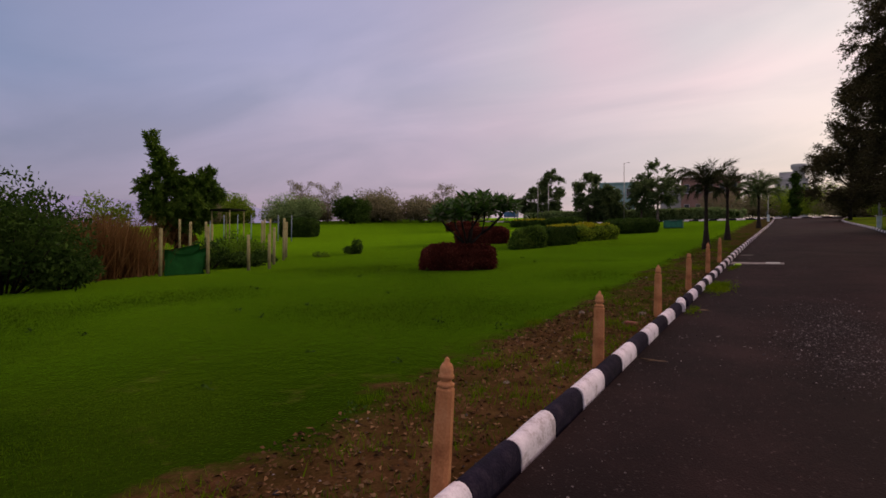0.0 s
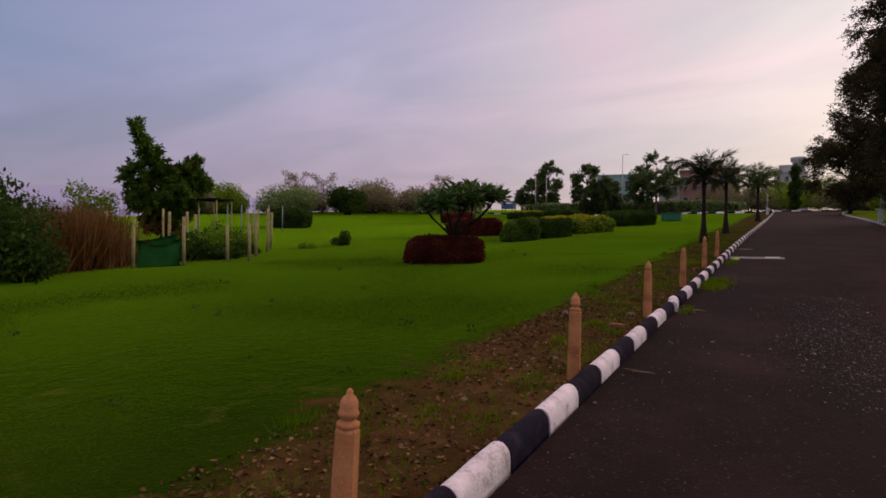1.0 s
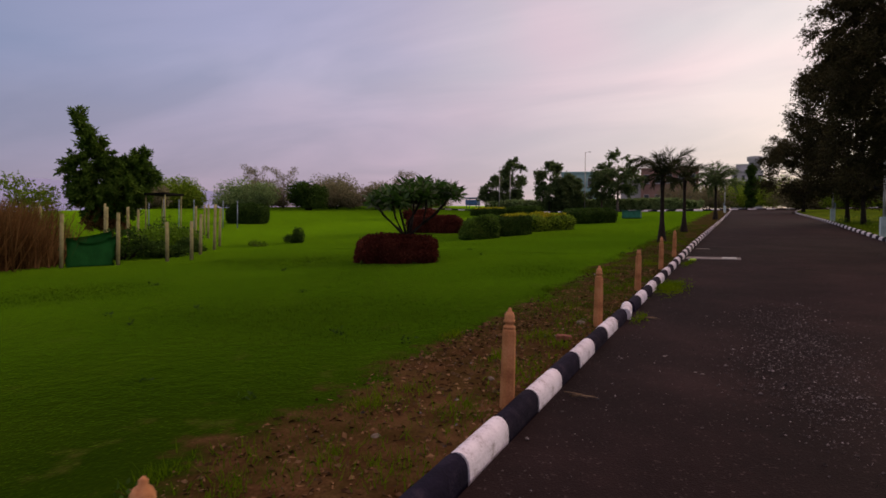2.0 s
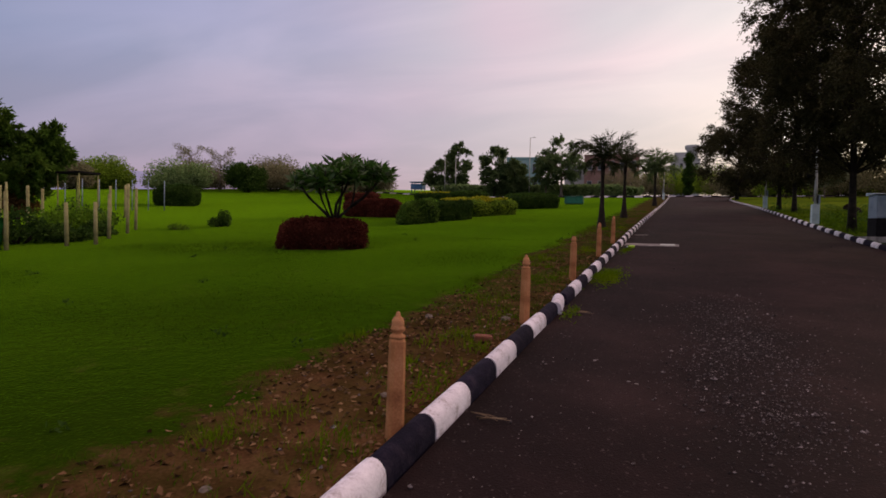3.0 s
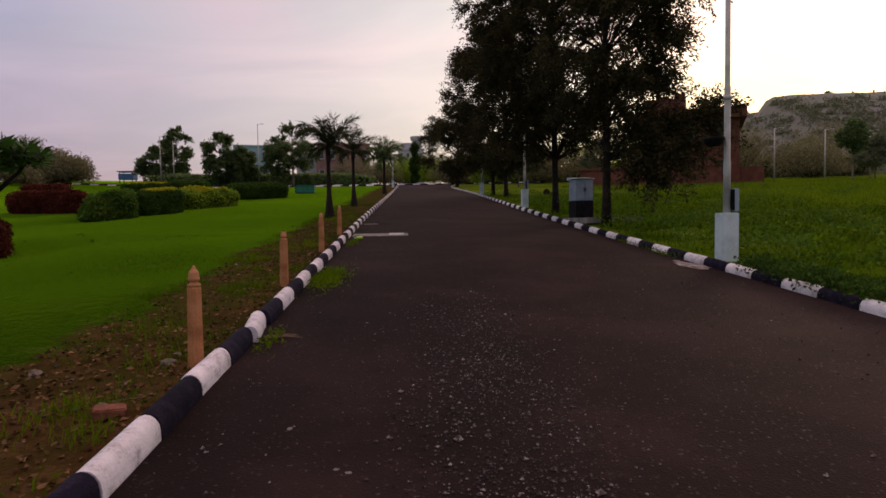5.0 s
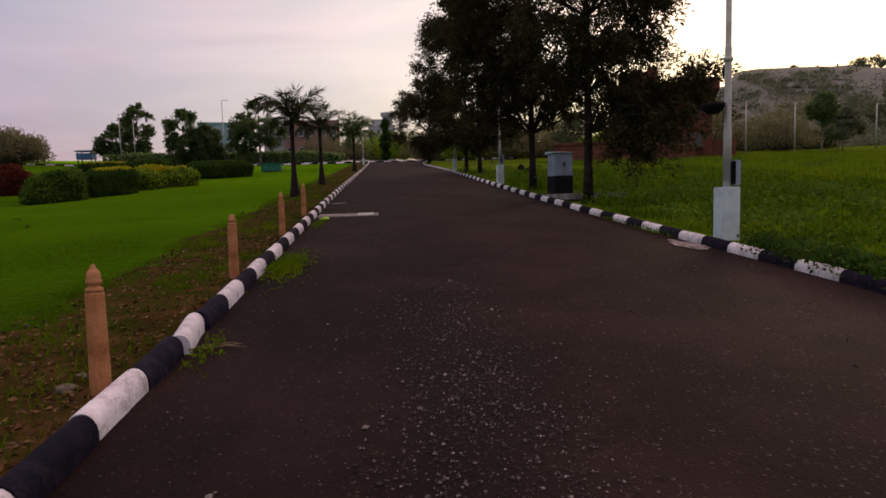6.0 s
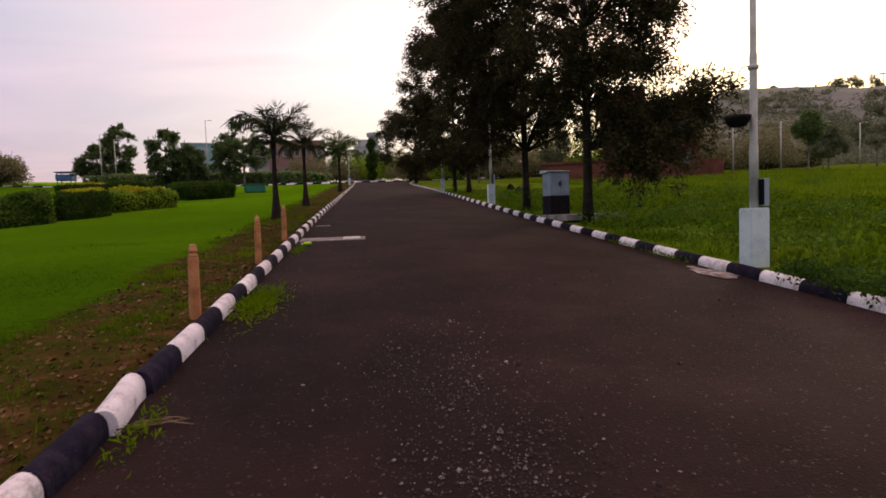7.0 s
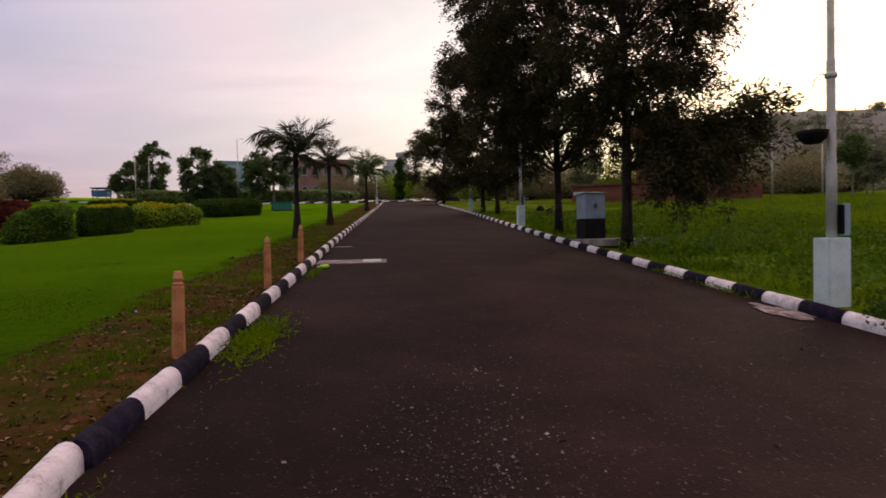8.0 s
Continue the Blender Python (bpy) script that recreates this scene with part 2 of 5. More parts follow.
    l.new(tone.outputs[0], tar.inputs[6])
    tar.inputs[7].default_value = (0.0065, 0.0050, 0.0052, 1)
    l.new(tar.outputs[2], b.inputs["Base Color"])
    bp = n.new("ShaderNodeBump")
    bp.inputs["Strength"].default_value, bp.inputs["Distance"].default_value = 0.55, 0.006
    l.new(chips.outputs["Distance"], bp.inputs["Height"])
    l.new(bp.outputs[0], b.inputs["Normal"])
    return m


M_GROUND, M_ASPHALT = ground_material(), asphalt_material()
M_WHITE = material("kerb_white_paint", [(0.36, 0.335, 0.33), (0.70, 0.69, 0.74), (0.84, 0.83, 0.88)], 7, 0.8, 0.5, 60, per_object=0.06)
M_BLACK = material("kerb_black_paint", [(0.0045, 0.0038, 0.011), (0.0075, 0.0062, 0.018), (0.024, 0.019, 0.033)], 9, 0.85, 0.5, 60, per_object=0.2, spec=0.12)
M_STONE = material("bollard_sandstone", [(0.25, 0.102, 0.040), (0.43, 0.192, 0.080), (0.54, 0.28, 0.138)], 5, 0.85, 0.3, 70)
M_CONCRETE = material("concrete", [(0.11, 0.098, 0.094), (0.20, 0.185, 0.176), (0.33, 0.31, 0.295)], 3, 0.9, 0.4, 50)
M_BLUEWHITE = material("pale_blue_limewash", [(0.42, 0.55, 0.58), (0.56, 0.70, 0.73), (0.62, 0.75, 0.78)], 4, 0.8, 0.3, 40)
M_STEEL = material("galvanised_steel", [(0.30, 0.32, 0.30), (0.42, 0.44, 0.41), (0.50, 0.52, 0.50)], 6, 0.55, 0.1, 60, metallic=0.3)
M_DARK = material("dark_enamel", [(0.005, 0.005, 0.006), (0.009, 0.009, 0.010), (0.016, 0.016, 0.016)], 8, 0.7, 0.1, 60, spec=0.1)
M_GREYBLUE = material("grey_blue_sheet_metal", [(0.18, 0.25, 0.31), (0.25, 0.33, 0.40), (0.31, 0.39, 0.46)], 3, 0.5, 0.1, 40, metallic=0.1)
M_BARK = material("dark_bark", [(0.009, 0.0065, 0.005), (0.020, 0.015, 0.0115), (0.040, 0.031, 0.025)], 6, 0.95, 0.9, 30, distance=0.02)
M_PALEBARK = material("pale_bark", [(0.09, 0.075, 0.06), (0.16, 0.13, 0.10), (0.24, 0.20, 0.16)], 6, 0.9, 0.6, 30)
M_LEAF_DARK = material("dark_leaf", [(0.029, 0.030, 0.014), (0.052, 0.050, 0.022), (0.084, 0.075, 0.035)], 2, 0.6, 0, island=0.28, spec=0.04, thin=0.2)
M_LEAF = material("green_leaf", [(0.062, 0.135, 0.011), (0.11, 0.22, 0.017), (0.17, 0.29, 0.025)], 2, 0.6, 0, island=0.4, spec=0.04, thin=0.4)
M_LEAF_BRIGHT = material("light_green_leaf", [(0.103, 0.190, 0.018), (0.178, 0.293, 0.028), (0.253, 0.368, 0.039)], 2, 0.6, 0, island=0.35, spec=0.04, thin=0.4)
# far foliage: distance haze is mixed into this paler green
M_LEAF_FAR = material("haze_pale_leaf", [(0.138, 0.228, 0.090), (0.210, 0.318, 0.120), (0.288, 0.396, 0.156)], 1, 0.8, 0, island=0.35, spec=0.04, thin=0.4)
M_LEAF_DUSK = material("dull_green_leaf", [(0.062, 0.105, 0.044), (0.104, 0.165, 0.062), (0.155, 0.225, 0.085)], 1, 0.7, 0, island=0.4, spec=0.04, thin=0.4)
M_LEAF_RAGGED = material("mid_green_leaf", [(0.046, 0.098, 0.016), (0.078, 0.155, 0.022), (0.12, 0.205, 0.03)], 1, 0.6, 0, island=0.4, spec=0.04, thin=0.4)
M_BRICKBAT = material("brick", [(0.13, 0.042, 0.026), (0.20, 0.068, 0.042), (0.27, 0.11, 0.07)], 20, 0.9, 0.5, 90)
M_TWIG = material("dry_twig", [(0.10, 0.065, 0.035), (0.17, 0.12, 0.07), (0.25, 0.19, 0.12)], 20, 0.9, 0.3, 90)
M_LEAF_PALM = material("palm_leaf", [(0.020, 0.030, 0.010), (0.035, 0.050, 0.016), (0.055, 0.07, 0.025)], 2, 0.6, 0, island=0.4, spec=0.1, thin=0.3)
M_LEAF_PLUM = material("glossy_leaf", [(0.022, 0.066, 0.010), (0.038, 0.105, 0.013), (0.062, 0.145, 0.02)], 3, 0.4, 0, island=0.35, spec=0.5, thin=0.4)
M_LEAF_RED = material("dark_red_leaf", [(0.060, 0.015, 0.010), (0.100, 0.026, 0.017), (0.15, 0.045, 0.028)], 2, 0.65, 0, island=0.45, spec=0.04, thin=0.4)
M_LEAF_YELLOW = material("yellow_green_leaf", [(0.198, 0.242, 0.018), (0.341, 0.363, 0.024), (0.473, 0.440, 0.033)], 2, 0.6, 0, island=0.35, spec=0.04, thin=0.4)
M_LEAF_DEEP = material("deep_green_leaf", [(0.023, 0.055, 0.010), (0.042, 0.091, 0.016), (0.070, 0.134, 0.022)], 2, 0.6, 0, island=0.4, spec=0.04, thin=0.4)
M_LEAF_DRY = material("dry_leaf", [(0.10, 0.052, 0.018), (0.17, 0.095, 0.034), (0.25, 0.155, 0.06)], 2, 0.85, 0, island=0.4, spec=0.04, thin=0.4)
# far scrub: brownish leaves, paled in the colour to stand for haze
M_LEAF_HAZE = material("haze_pale_scrub_leaf", [(0.150, 0.155, 0.085), (0.210, 0.205, 0.110), (0.27, 0.25, 0.145)], 2, 0.8, 0, island=0.3, spec=0.04, thin=0.4)
M_LITTER = material("leaf_litter", [(0.075, 0.040, 0.020), (0.13, 0.074, 0.036), (0.20, 0.13, 0.070)], 3, 0.9, 0, island=0.6, spec=0.04)
M_GRASS = material("grass_blade", [(0.042, 0.100, 0.003), (0.058, 0.124, 0.004), (0.075, 0.143, 0.004)], 1, 0.7, 0, island=0.18, spec=0.04, thin=0.4)
# M_GRASS lightened: far lawn's low-angle light in the colour; also bright tufts
M_GRASS_FAR = material("lightened_grass_blade", [(0.075, 0.150, 0.003), (0.105, 0.190, 0.004), (0.135, 0.210, 0.005)], 0.4, 0.7, 0, island=0.15, spec=0.04, thin=0.4)
M_WEED = material("weed_blade", [(0.042, 0.096, 0.004), (0.080, 0.152, 0.007), (0.130, 0.186, 0.012)], 0.5, 0.7, 0, island=0.45, spec=0.04, thin=0.4)
# brighter copy of M_WEED for the far field
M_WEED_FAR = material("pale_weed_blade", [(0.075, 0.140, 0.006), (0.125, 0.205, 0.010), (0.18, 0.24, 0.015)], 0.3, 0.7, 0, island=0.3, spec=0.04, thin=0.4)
M_POST = material("weathered_post", [(0.20, 0.19, 0.075), (0.32, 0.31, 0.13), (0.42, 0.40, 0.19)], 5, 0.9, 0.5, 40)
M_NET = material("green_shade_net", [(0.012, 0.12, 0.022), (0.020, 0.19, 0.035), (0.03, 0.25, 0.05)], 3, 0.8, 0.6, 120)
M_BRICK = material("brick_red_wall", [(0.085, 0.030, 0.021), (0.13, 0.048, 0.034), (0.175, 0.072, 0.05)], 1.5, 0.9, 0.4, 12)
# far brick wall, its colour lightened for the hazy distance
M_BRICK_PALE = material("haze_pale_pink_wall", [(0.18, 0.105, 0.088), (0.24, 0.15, 0.128), (0.29, 0.19, 0.165)], 0.8, 0.9, 0.3, 8)
M_PLASTER = material("grey_plaster", [(0.30, 0.32, 0.34), (0.38, 0.40, 0.43), (0.44, 0.46, 0.49)], 0.6, 0.9, 0.2, 8)
M_TEAL = material("teal_cladding", [(0.16, 0.32, 0.33), (0.22, 0.40, 0.41), (0.27, 0.45, 0.46)], 0.6, 0.6, 0.1, 8)
M_BLUE = material("blue_painted_metal", [(0.04, 0.12, 0.26), (0.06, 0.17, 0.34), (0.10, 0.22, 0.40)], 2, 0.5, 0.1, 20)
M_GLASS = material("window_glass", [(0.02, 0.025, 0.03), (0.03, 0.035, 0.042), (0.04, 0.045, 0.055)], 1, 0.12, 0, spec=0.6)
M_BIN = material("teal_green_plastic", [(0.010, 0.10, 0.065), (0.016, 0.15, 0.095), (0.022, 0.18, 0.12)], 4, 0.45, 0.1, 40)
M_LIME = material("lime_green_plastic", [(0.28, 0.55, 0.03), (0.38, 0.68, 0.05), (0.46, 0.74, 0.09)], 20, 0.3, 0.1, 60)
M_PEBBLE = material("gravel_stone", [(0.016, 0.0125, 0.012), (0.045, 0.037, 0.036), (0.27, 0.245, 0.24)], 30, 0.9, 0.2, 90, island=0.6)
M_SPILL = material("dried_whitewash", [(0.035, 0.026, 0.026), (0.20, 0.17, 0.168), (0.46, 0.41, 0.41)], 6, 0.85, 0.2, 14)
# hill and scrub greyed towards each other: haze put into both colours
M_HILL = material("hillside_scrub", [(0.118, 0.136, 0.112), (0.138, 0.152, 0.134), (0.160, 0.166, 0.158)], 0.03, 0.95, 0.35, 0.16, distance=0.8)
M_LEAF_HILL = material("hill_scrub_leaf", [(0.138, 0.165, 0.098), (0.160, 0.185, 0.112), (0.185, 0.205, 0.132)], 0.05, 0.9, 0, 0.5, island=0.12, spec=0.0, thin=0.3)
M_HILLWALL = material("weathered_wall", [(0.15, 0.14, 0.13), (0.19, 0.18, 0.17), (0.23, 0.22, 0.2)], 0.1, 0.95, 0.2, 2)
# blue-violet of the haze is painted in, close to the low sky
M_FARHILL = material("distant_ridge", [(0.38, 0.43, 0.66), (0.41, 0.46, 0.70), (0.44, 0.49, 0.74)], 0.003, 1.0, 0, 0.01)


# ---- mesh helpers ----
def G(y):
    """Height of the sloping site along the road."""
    if y > 105:
        return G(105) + 0.06 * min(y - 105, 65)
    return 0.066 * y + 0.044 * math.log1p(math.exp((y - 18) / 4)) - 0.006 * max(0.0, y - 45)


def land(x, y):
    """Ground height anywhere: the lawn falls away far to one side, the field rises towards the hill."""
    z = G(y)
    if x < -30:
        z += 0.05 * min(-30 - x, 32)
    if x < -62:
        z -= 0.10 * min(-62 - x, 160)
    if x > 14:
        z += 0.012 * min(x - 14, 200)
    return z


RNG = np.random.default_rng(7)


def link(name, mesh, mat, parent=None, label=""):
    ob = new(name, mesh)
    if mat is not None and not mesh.materials:
        mesh.materials.append(mat)
    if parent is not None:
        ob.parent = parent
    if label:
        ob["label"] = label
    return ob


def finish(bm, name, smooth=True):
    me = bpy.data.meshes.new(name)
    bmesh.ops.recalc_face_normals(bm, faces=bm.faces)
    for f in bm.faces:
        f.smooth = smooth
    bm.to_mesh(me)
    bm.free()
    return me


def part(name, bm, mat, parent=None, label="", smooth=False):
    return link(name, finish(bm, name, smooth), mat, parent, label)


def empty(name, x, y, z=None, rz=0.0):
    e = new(name)
    e.empty_display_size = 0.2
    e.matrix_basis = pose(x, y, land(x, y) if z is None else z, 0, 0, rz)
    return e


def box(x0, y0, z0, x1, y1, z1, bevel=0.0, bm=None):
    own = bm is None
    bm = bm or bmesh.new()
    r = bmesh.ops.create_cube(bm, size=1, matrix=Matrix.Translation(((x0 + x1) / 2, (y0 + y1) / 2, (z0 + z1) / 2)) @ Matrix.Diagonal((x1 - x0, y1 - y0, z1 - z0, 1)))
    if bevel and own:
        bmesh.ops.bevel(bm, geom=bm.edges[:], offset=bevel, segments=2, affect="EDGES")
    return bm


def lathe(profile, sides=16, bm=None, at=(0, 0, 0)):
    """A turned body from (radius, height) pairs."""
    bm = bm or bmesh.new()
    rings = []
    for r, z in profile:
        rings.append([bm.verts.new((at[0] + r * math.cos(2 * math.pi * i / sides), at[1] + r * math.sin(2 * math.pi * i / sides), at[2] + z)) for i in range(sides)])
    for a, b in zip(rings, rings[1:]):
        for i in range(sides):
            bm.faces.new((a[i], a[(i + 1) % sides], b[(i + 1) % sides], b[i]))
    bm.faces.new(rings[0][::-1])
    bm.faces.new(rings[-1])
    return bm


def tube(points, radii, sides=7, bm=None):
    bm = bm or bmesh.new()
    rings, points = [], [Vector(p) for p in points]
    for i, (p, r) in enumerate(zip(points, radii)):
        d = (points[min(i + 1, len(points) - 1)] - points[max(i - 1, 0)]).normalized()
        u = d.orthogonal().normalized()
        v = d.cross(u)
        rings.append([bm.verts.new(p + r * (math.cos(2 * math.pi * k / sides) * u + math.sin(2 * math.pi * k / sides) * v)) for k in range(sides)])
    for a, b in zip(rings, rings[1:]):
        # match the ring's start to the one before
        s = min(range(sides), key=lambda j: (b[j].co - a[0].co).length)
        b2 = b[s:] + b[:s]
        for k in range(sides):
            bm.faces.new((a[k], a[(k + 1) % sides], b2[(k + 1) % sides], b2[k]))
    bm.faces.new(rings[-1])
    bm.faces.new(rings[0][::-1])
    return bm


def leaf_mesh(name, centres, size, mat, aspect=0.45, up=0.0, axes=None, fold=0.12, spread=0.35):
    """Many small pointed leaves: each a folded blade of four corners. up tilts them skyward."""
    c = np.asarray(centres, float)
    n = len(c)
    a = RNG.normal(size=(n, 3)) if axes is None else np.asarray(axes, float) + RNG.normal(size=(n, 3)) * 0.15
    a[:, 2] += up
    a /= np.linalg.norm(a, axis=1)[:, None]
    s = RNG.normal(size=(n, 3))
    s -= (s * a).sum(1)[:, None] * a
    s /= np.linalg.norm(s, axis=1)[:, None]
    nn = np.cross(a, s)
    L = (size * (1 + spread * RNG.uniform(-1, 1, n)))[:, None]
    v = np.empty((n, 4, 3))
    v[:, 0] = c
    v[:, 1] = c + a * L * 0.45 + s * L * aspect * 0.5 + nn * L * fold
    v[:, 2] = c + a * L - nn * L * fold * 0.4
    v[:, 3] = c + a * L * 0.45 - s * L * aspect * 0.5 + nn * L * fold
    me = bpy.data.meshes.new(name)
    me.vertices.add(n * 4)
    me.vertices.foreach_set("co", v.reshape(-1))
    me.loops.add(n * 4)
    me.loops.foreach_set("vertex_index", np.arange(n * 4, dtype=np.int32))
    me.polygons.add(n)
    me.polygons.foreach_set("loop_start", np.arange(0, n * 4, 4, dtype=np.int32))
    me.update(calc_edges=True)
    me.validate()
    me.materials.append(mat)
    return me


def blade_mesh(name, xy, zs, height, width, mat, lean=0.35):
    """Grass: narrow triangles rooted on the ground."""
    n = len(xy)
    ang, h = RNG.uniform(0, 2 * math.pi, n), height * RNG.uniform(0.5, 1.25, n)
    base = np.column_stack([xy, zs])
    side = np.column_stack([np.cos(ang), np.sin(ang), np.zeros(n)]) * (width * RNG.uniform(0.6, 1.3, n))[:, None]
    tip = base + np.column_stack([RNG.normal(0, lean, n) * h, RNG.normal(0, lean, n) * h, h])
    v = np.stack([base - side, base + side, tip], 1)
    me = bpy.data.meshes.new(name)
    me.vertices.add(n * 3)
    me.vertices.foreach_set("co", v.reshape(-1))
    me.loops.add(n * 3)
    me.loops.foreach_set("vertex_index", np.arange(n * 3, dtype=np.int32))
    me.polygons.add(n)
    me.polygons.foreach_set("loop_start", np.arange(0, n * 3, 3, dtype=np.int32))
    me.update(calc_edges=True)
    me.materials.append(mat)
    return me


def land_np(xy):
    x, y = xy[:, 0], xy[:, 1]
    z = 0.066 * np.minimum(y, 105) + 0.044 * np.log1p(np.exp((np.minimum(y, 105) - 18) / 4)) + 0.06 * np.clip(y - 105, 0, 65) - 0.006 * np.clip(y - 45, 0, 60)
    return z + 0.05 * np.clip(-30 - x, 0, 32) - 0.10 * np.clip(-62 - x, 0, 160) + 0.012 * np.clip(x - 14, 0, 200)


# ---- ground, road, kerbs ----
KL0, KL1, KR0, KR1 = -1.235, -1.09, 4.74, 4.885  # the two kerbs, across
ROAD_END = 93.0


def bend(y, right=False):
    """The road swings gently aside as it climbs, and widens into the junction."""
    u = max(0.0, y - 20)
    return 0.65 * u * u / (u * u + 576) + (2.3 * (min(1.0, max(0.0, y - 62) / 30)) ** 2 if right else 0.0)


def build_ground():
    xs = sorted({*(-1200, -700, -400, -260, -222, -190, -150, -120, -95, -80, -70, -62, -56), *[-50 + 3 * i for i in range(14)], *[-9.5 + 0.5 * i for i in range(17)],
                 KL1 - 0.12, KL1 - 0.1, KR0 + 0.1, KR0 + 0.12, *[5.5 + 0.5 * i for i in range(14)], *[14 + 3 * i for i in range(16)], 80, 110, 150, 214, 300, 500, 900, 1300})
    ys = sorted({*(-400, -150, -60, -30, -15), *[-8 + i for i in range(48)], *[41 + 2 * i for i in range(34)], ROAD_END, ROAD_END + 6.5, 112, 120, 135, 150, 170, 200, 300, 600, 1400})
    bm = bmesh.new()
    grid = []
    for yy in ys:
        row = []
        for xx in xs:
            z = land(xx, yy)
            if KL1 - 0.11 < xx < KR0 + 0.11 and yy < 105:
                z -= 0.05
            elif xx >= KR0 + 0.11 and yy < ROAD_END:
                z += 0.07 + 0.05 * noise.noise((xx * 0.4, yy * 0.4, 0))
            elif xx < KL1 and yy < ROAD_END and xx > -60:
                z += 0.03 + 0.05 * noise.noise((xx * 0.3, yy * 0.3, 5)) * (1 if xx < -3 else 0.4)
            k = min(1.0, max(0.0, (xx - KL1) / (KR0 - KL1)))
            fade = max(0.0, 1 - max(KL1 - xx, xx - KR0, 0.0) / 25)
            row.append(bm.verts.new((xx + fade * (bend(yy) * (1 - k) + bend(yy, True) * k), yy, z)))
        grid.append(row)
    for a, b in zip(grid, grid[1:]):
        for i in range(len(xs) - 1):
            bm.faces.new((a[i], a[i + 1], b[i + 1], b[i]))
    tagged(part("ground", bm, M_GROUND, smooth=True), "mown green lawn, bare earth strip and weedy field", "ground", kind="structure")


def build_road():
    bm = bmesh.new()
    ys = [-60 + i for i in range(70)] + [10 + 2 * i for i in range(42)] + [ROAD_END]
    ys = sorted(set(ys))
    prev = None
    for yy in ys:
        row = [bm.verts.new((xx + bend(yy) + (bend(yy, True) - bend(yy)) * (xx - KL1) / (KR0 - KL1), yy, G(yy) + 0.012 * (1 - ((xx - 1.88) / 3.0) ** 2) + 0.006 * noise.noise((xx, yy * 0.7, 2)))) for xx in (KL1 - 0.02, -0.4, 0.4, 1.2, 1.9, 2.6, 3.4, 4.1, KR0 + 0.02)]
        if prev:
            for i in range(len(row) - 1):
                bm.faces.new((prev[i], prev[i + 1], row[i + 1], row[i]))
        prev = row
    tagged(part("road", bm, M_ASPHALT, smooth=True), "dark worn asphalt road with loose grit", "road", kind="structure")
    bm = bmesh.new()
    prev = None
    for xx in [-70 + 5 * i for i in range(29)]:
        row = [bm.verts.new((xx, yy, land(xx, yy) + 0.03)) for yy in (ROAD_END, ROAD_END + 2, ROAD_END + 4, ROAD_END + 6.3)]
        if prev:
            for i in range(3):
                bm.faces.new((prev[i], row[i], row[i + 1], prev[i + 1]))
        prev = row
    tagged(part("cross_road", bm, M_ASPHALT, smooth=True), "dark asphalt cross road at the far junction", "road", kind="structure")


def kerb_stone_mesh(name, mat, seed, length=0.634, width=0.15, height=0.145):
    """One kerb block: upright sides, rounded top, slightly chipped."""
    bm = bmesh.new()
    prof = [(-0.5, -0.06), (-0.5, 0.055)] + [(-0.5 * math.cos(a), 0.055 + (height - 0.055) * math.sin(a)) for a in [math.pi * k / 8 for k in range(1, 8)]] + [(0.5, 0.055), (0.5, -0.06)]
    rows = []
    stations = (0.0, 0.02, 0.17, 0.32, 0.47, 0.614, 0.634)
    for j, s in enumerate(stations):
        shrink = 0.982 if j in (0, len(stations) - 1) else 1.0
        row = []
        for u, z in prof:
            k = noise.noise((u * 3 + seed * 7, s * 6, z * 8 + seed)) * 0.009 * (0.25 + 0.75 * math.sin(math.pi * s / length))
            row.append(bm.verts.new((u * width * shrink + k, s - length / 2, z * shrink + k * 0.8)))
        rows.append(row)
    for a, b in zip(rows, rows[1:]):
        for i in range(len(prof) - 1):
            bm.faces.new((a[i], b[i], b[i + 1], a[i + 1]))
    for cap in (bm.faces.new(rows[0]), bm.faces.new(rows[-1][::-1])):
        for e in cap.edges:
            e.smooth = False
    me = finish(bm, name, True)
    me.materials.append(mat)
    return me


# ---- planting ----
def blob_points(n, centre, radii, shell=0.55):
    d = RNG.normal(size=(n, 3))
    d /= np.linalg.norm(d, axis=1)[:, None]
    r = (shell + (1 - shell) * RNG.uniform(0, 1, n) ** 0.6)[:, None]
    return np.asarray(centre) + d * r * np.asarray(radii)


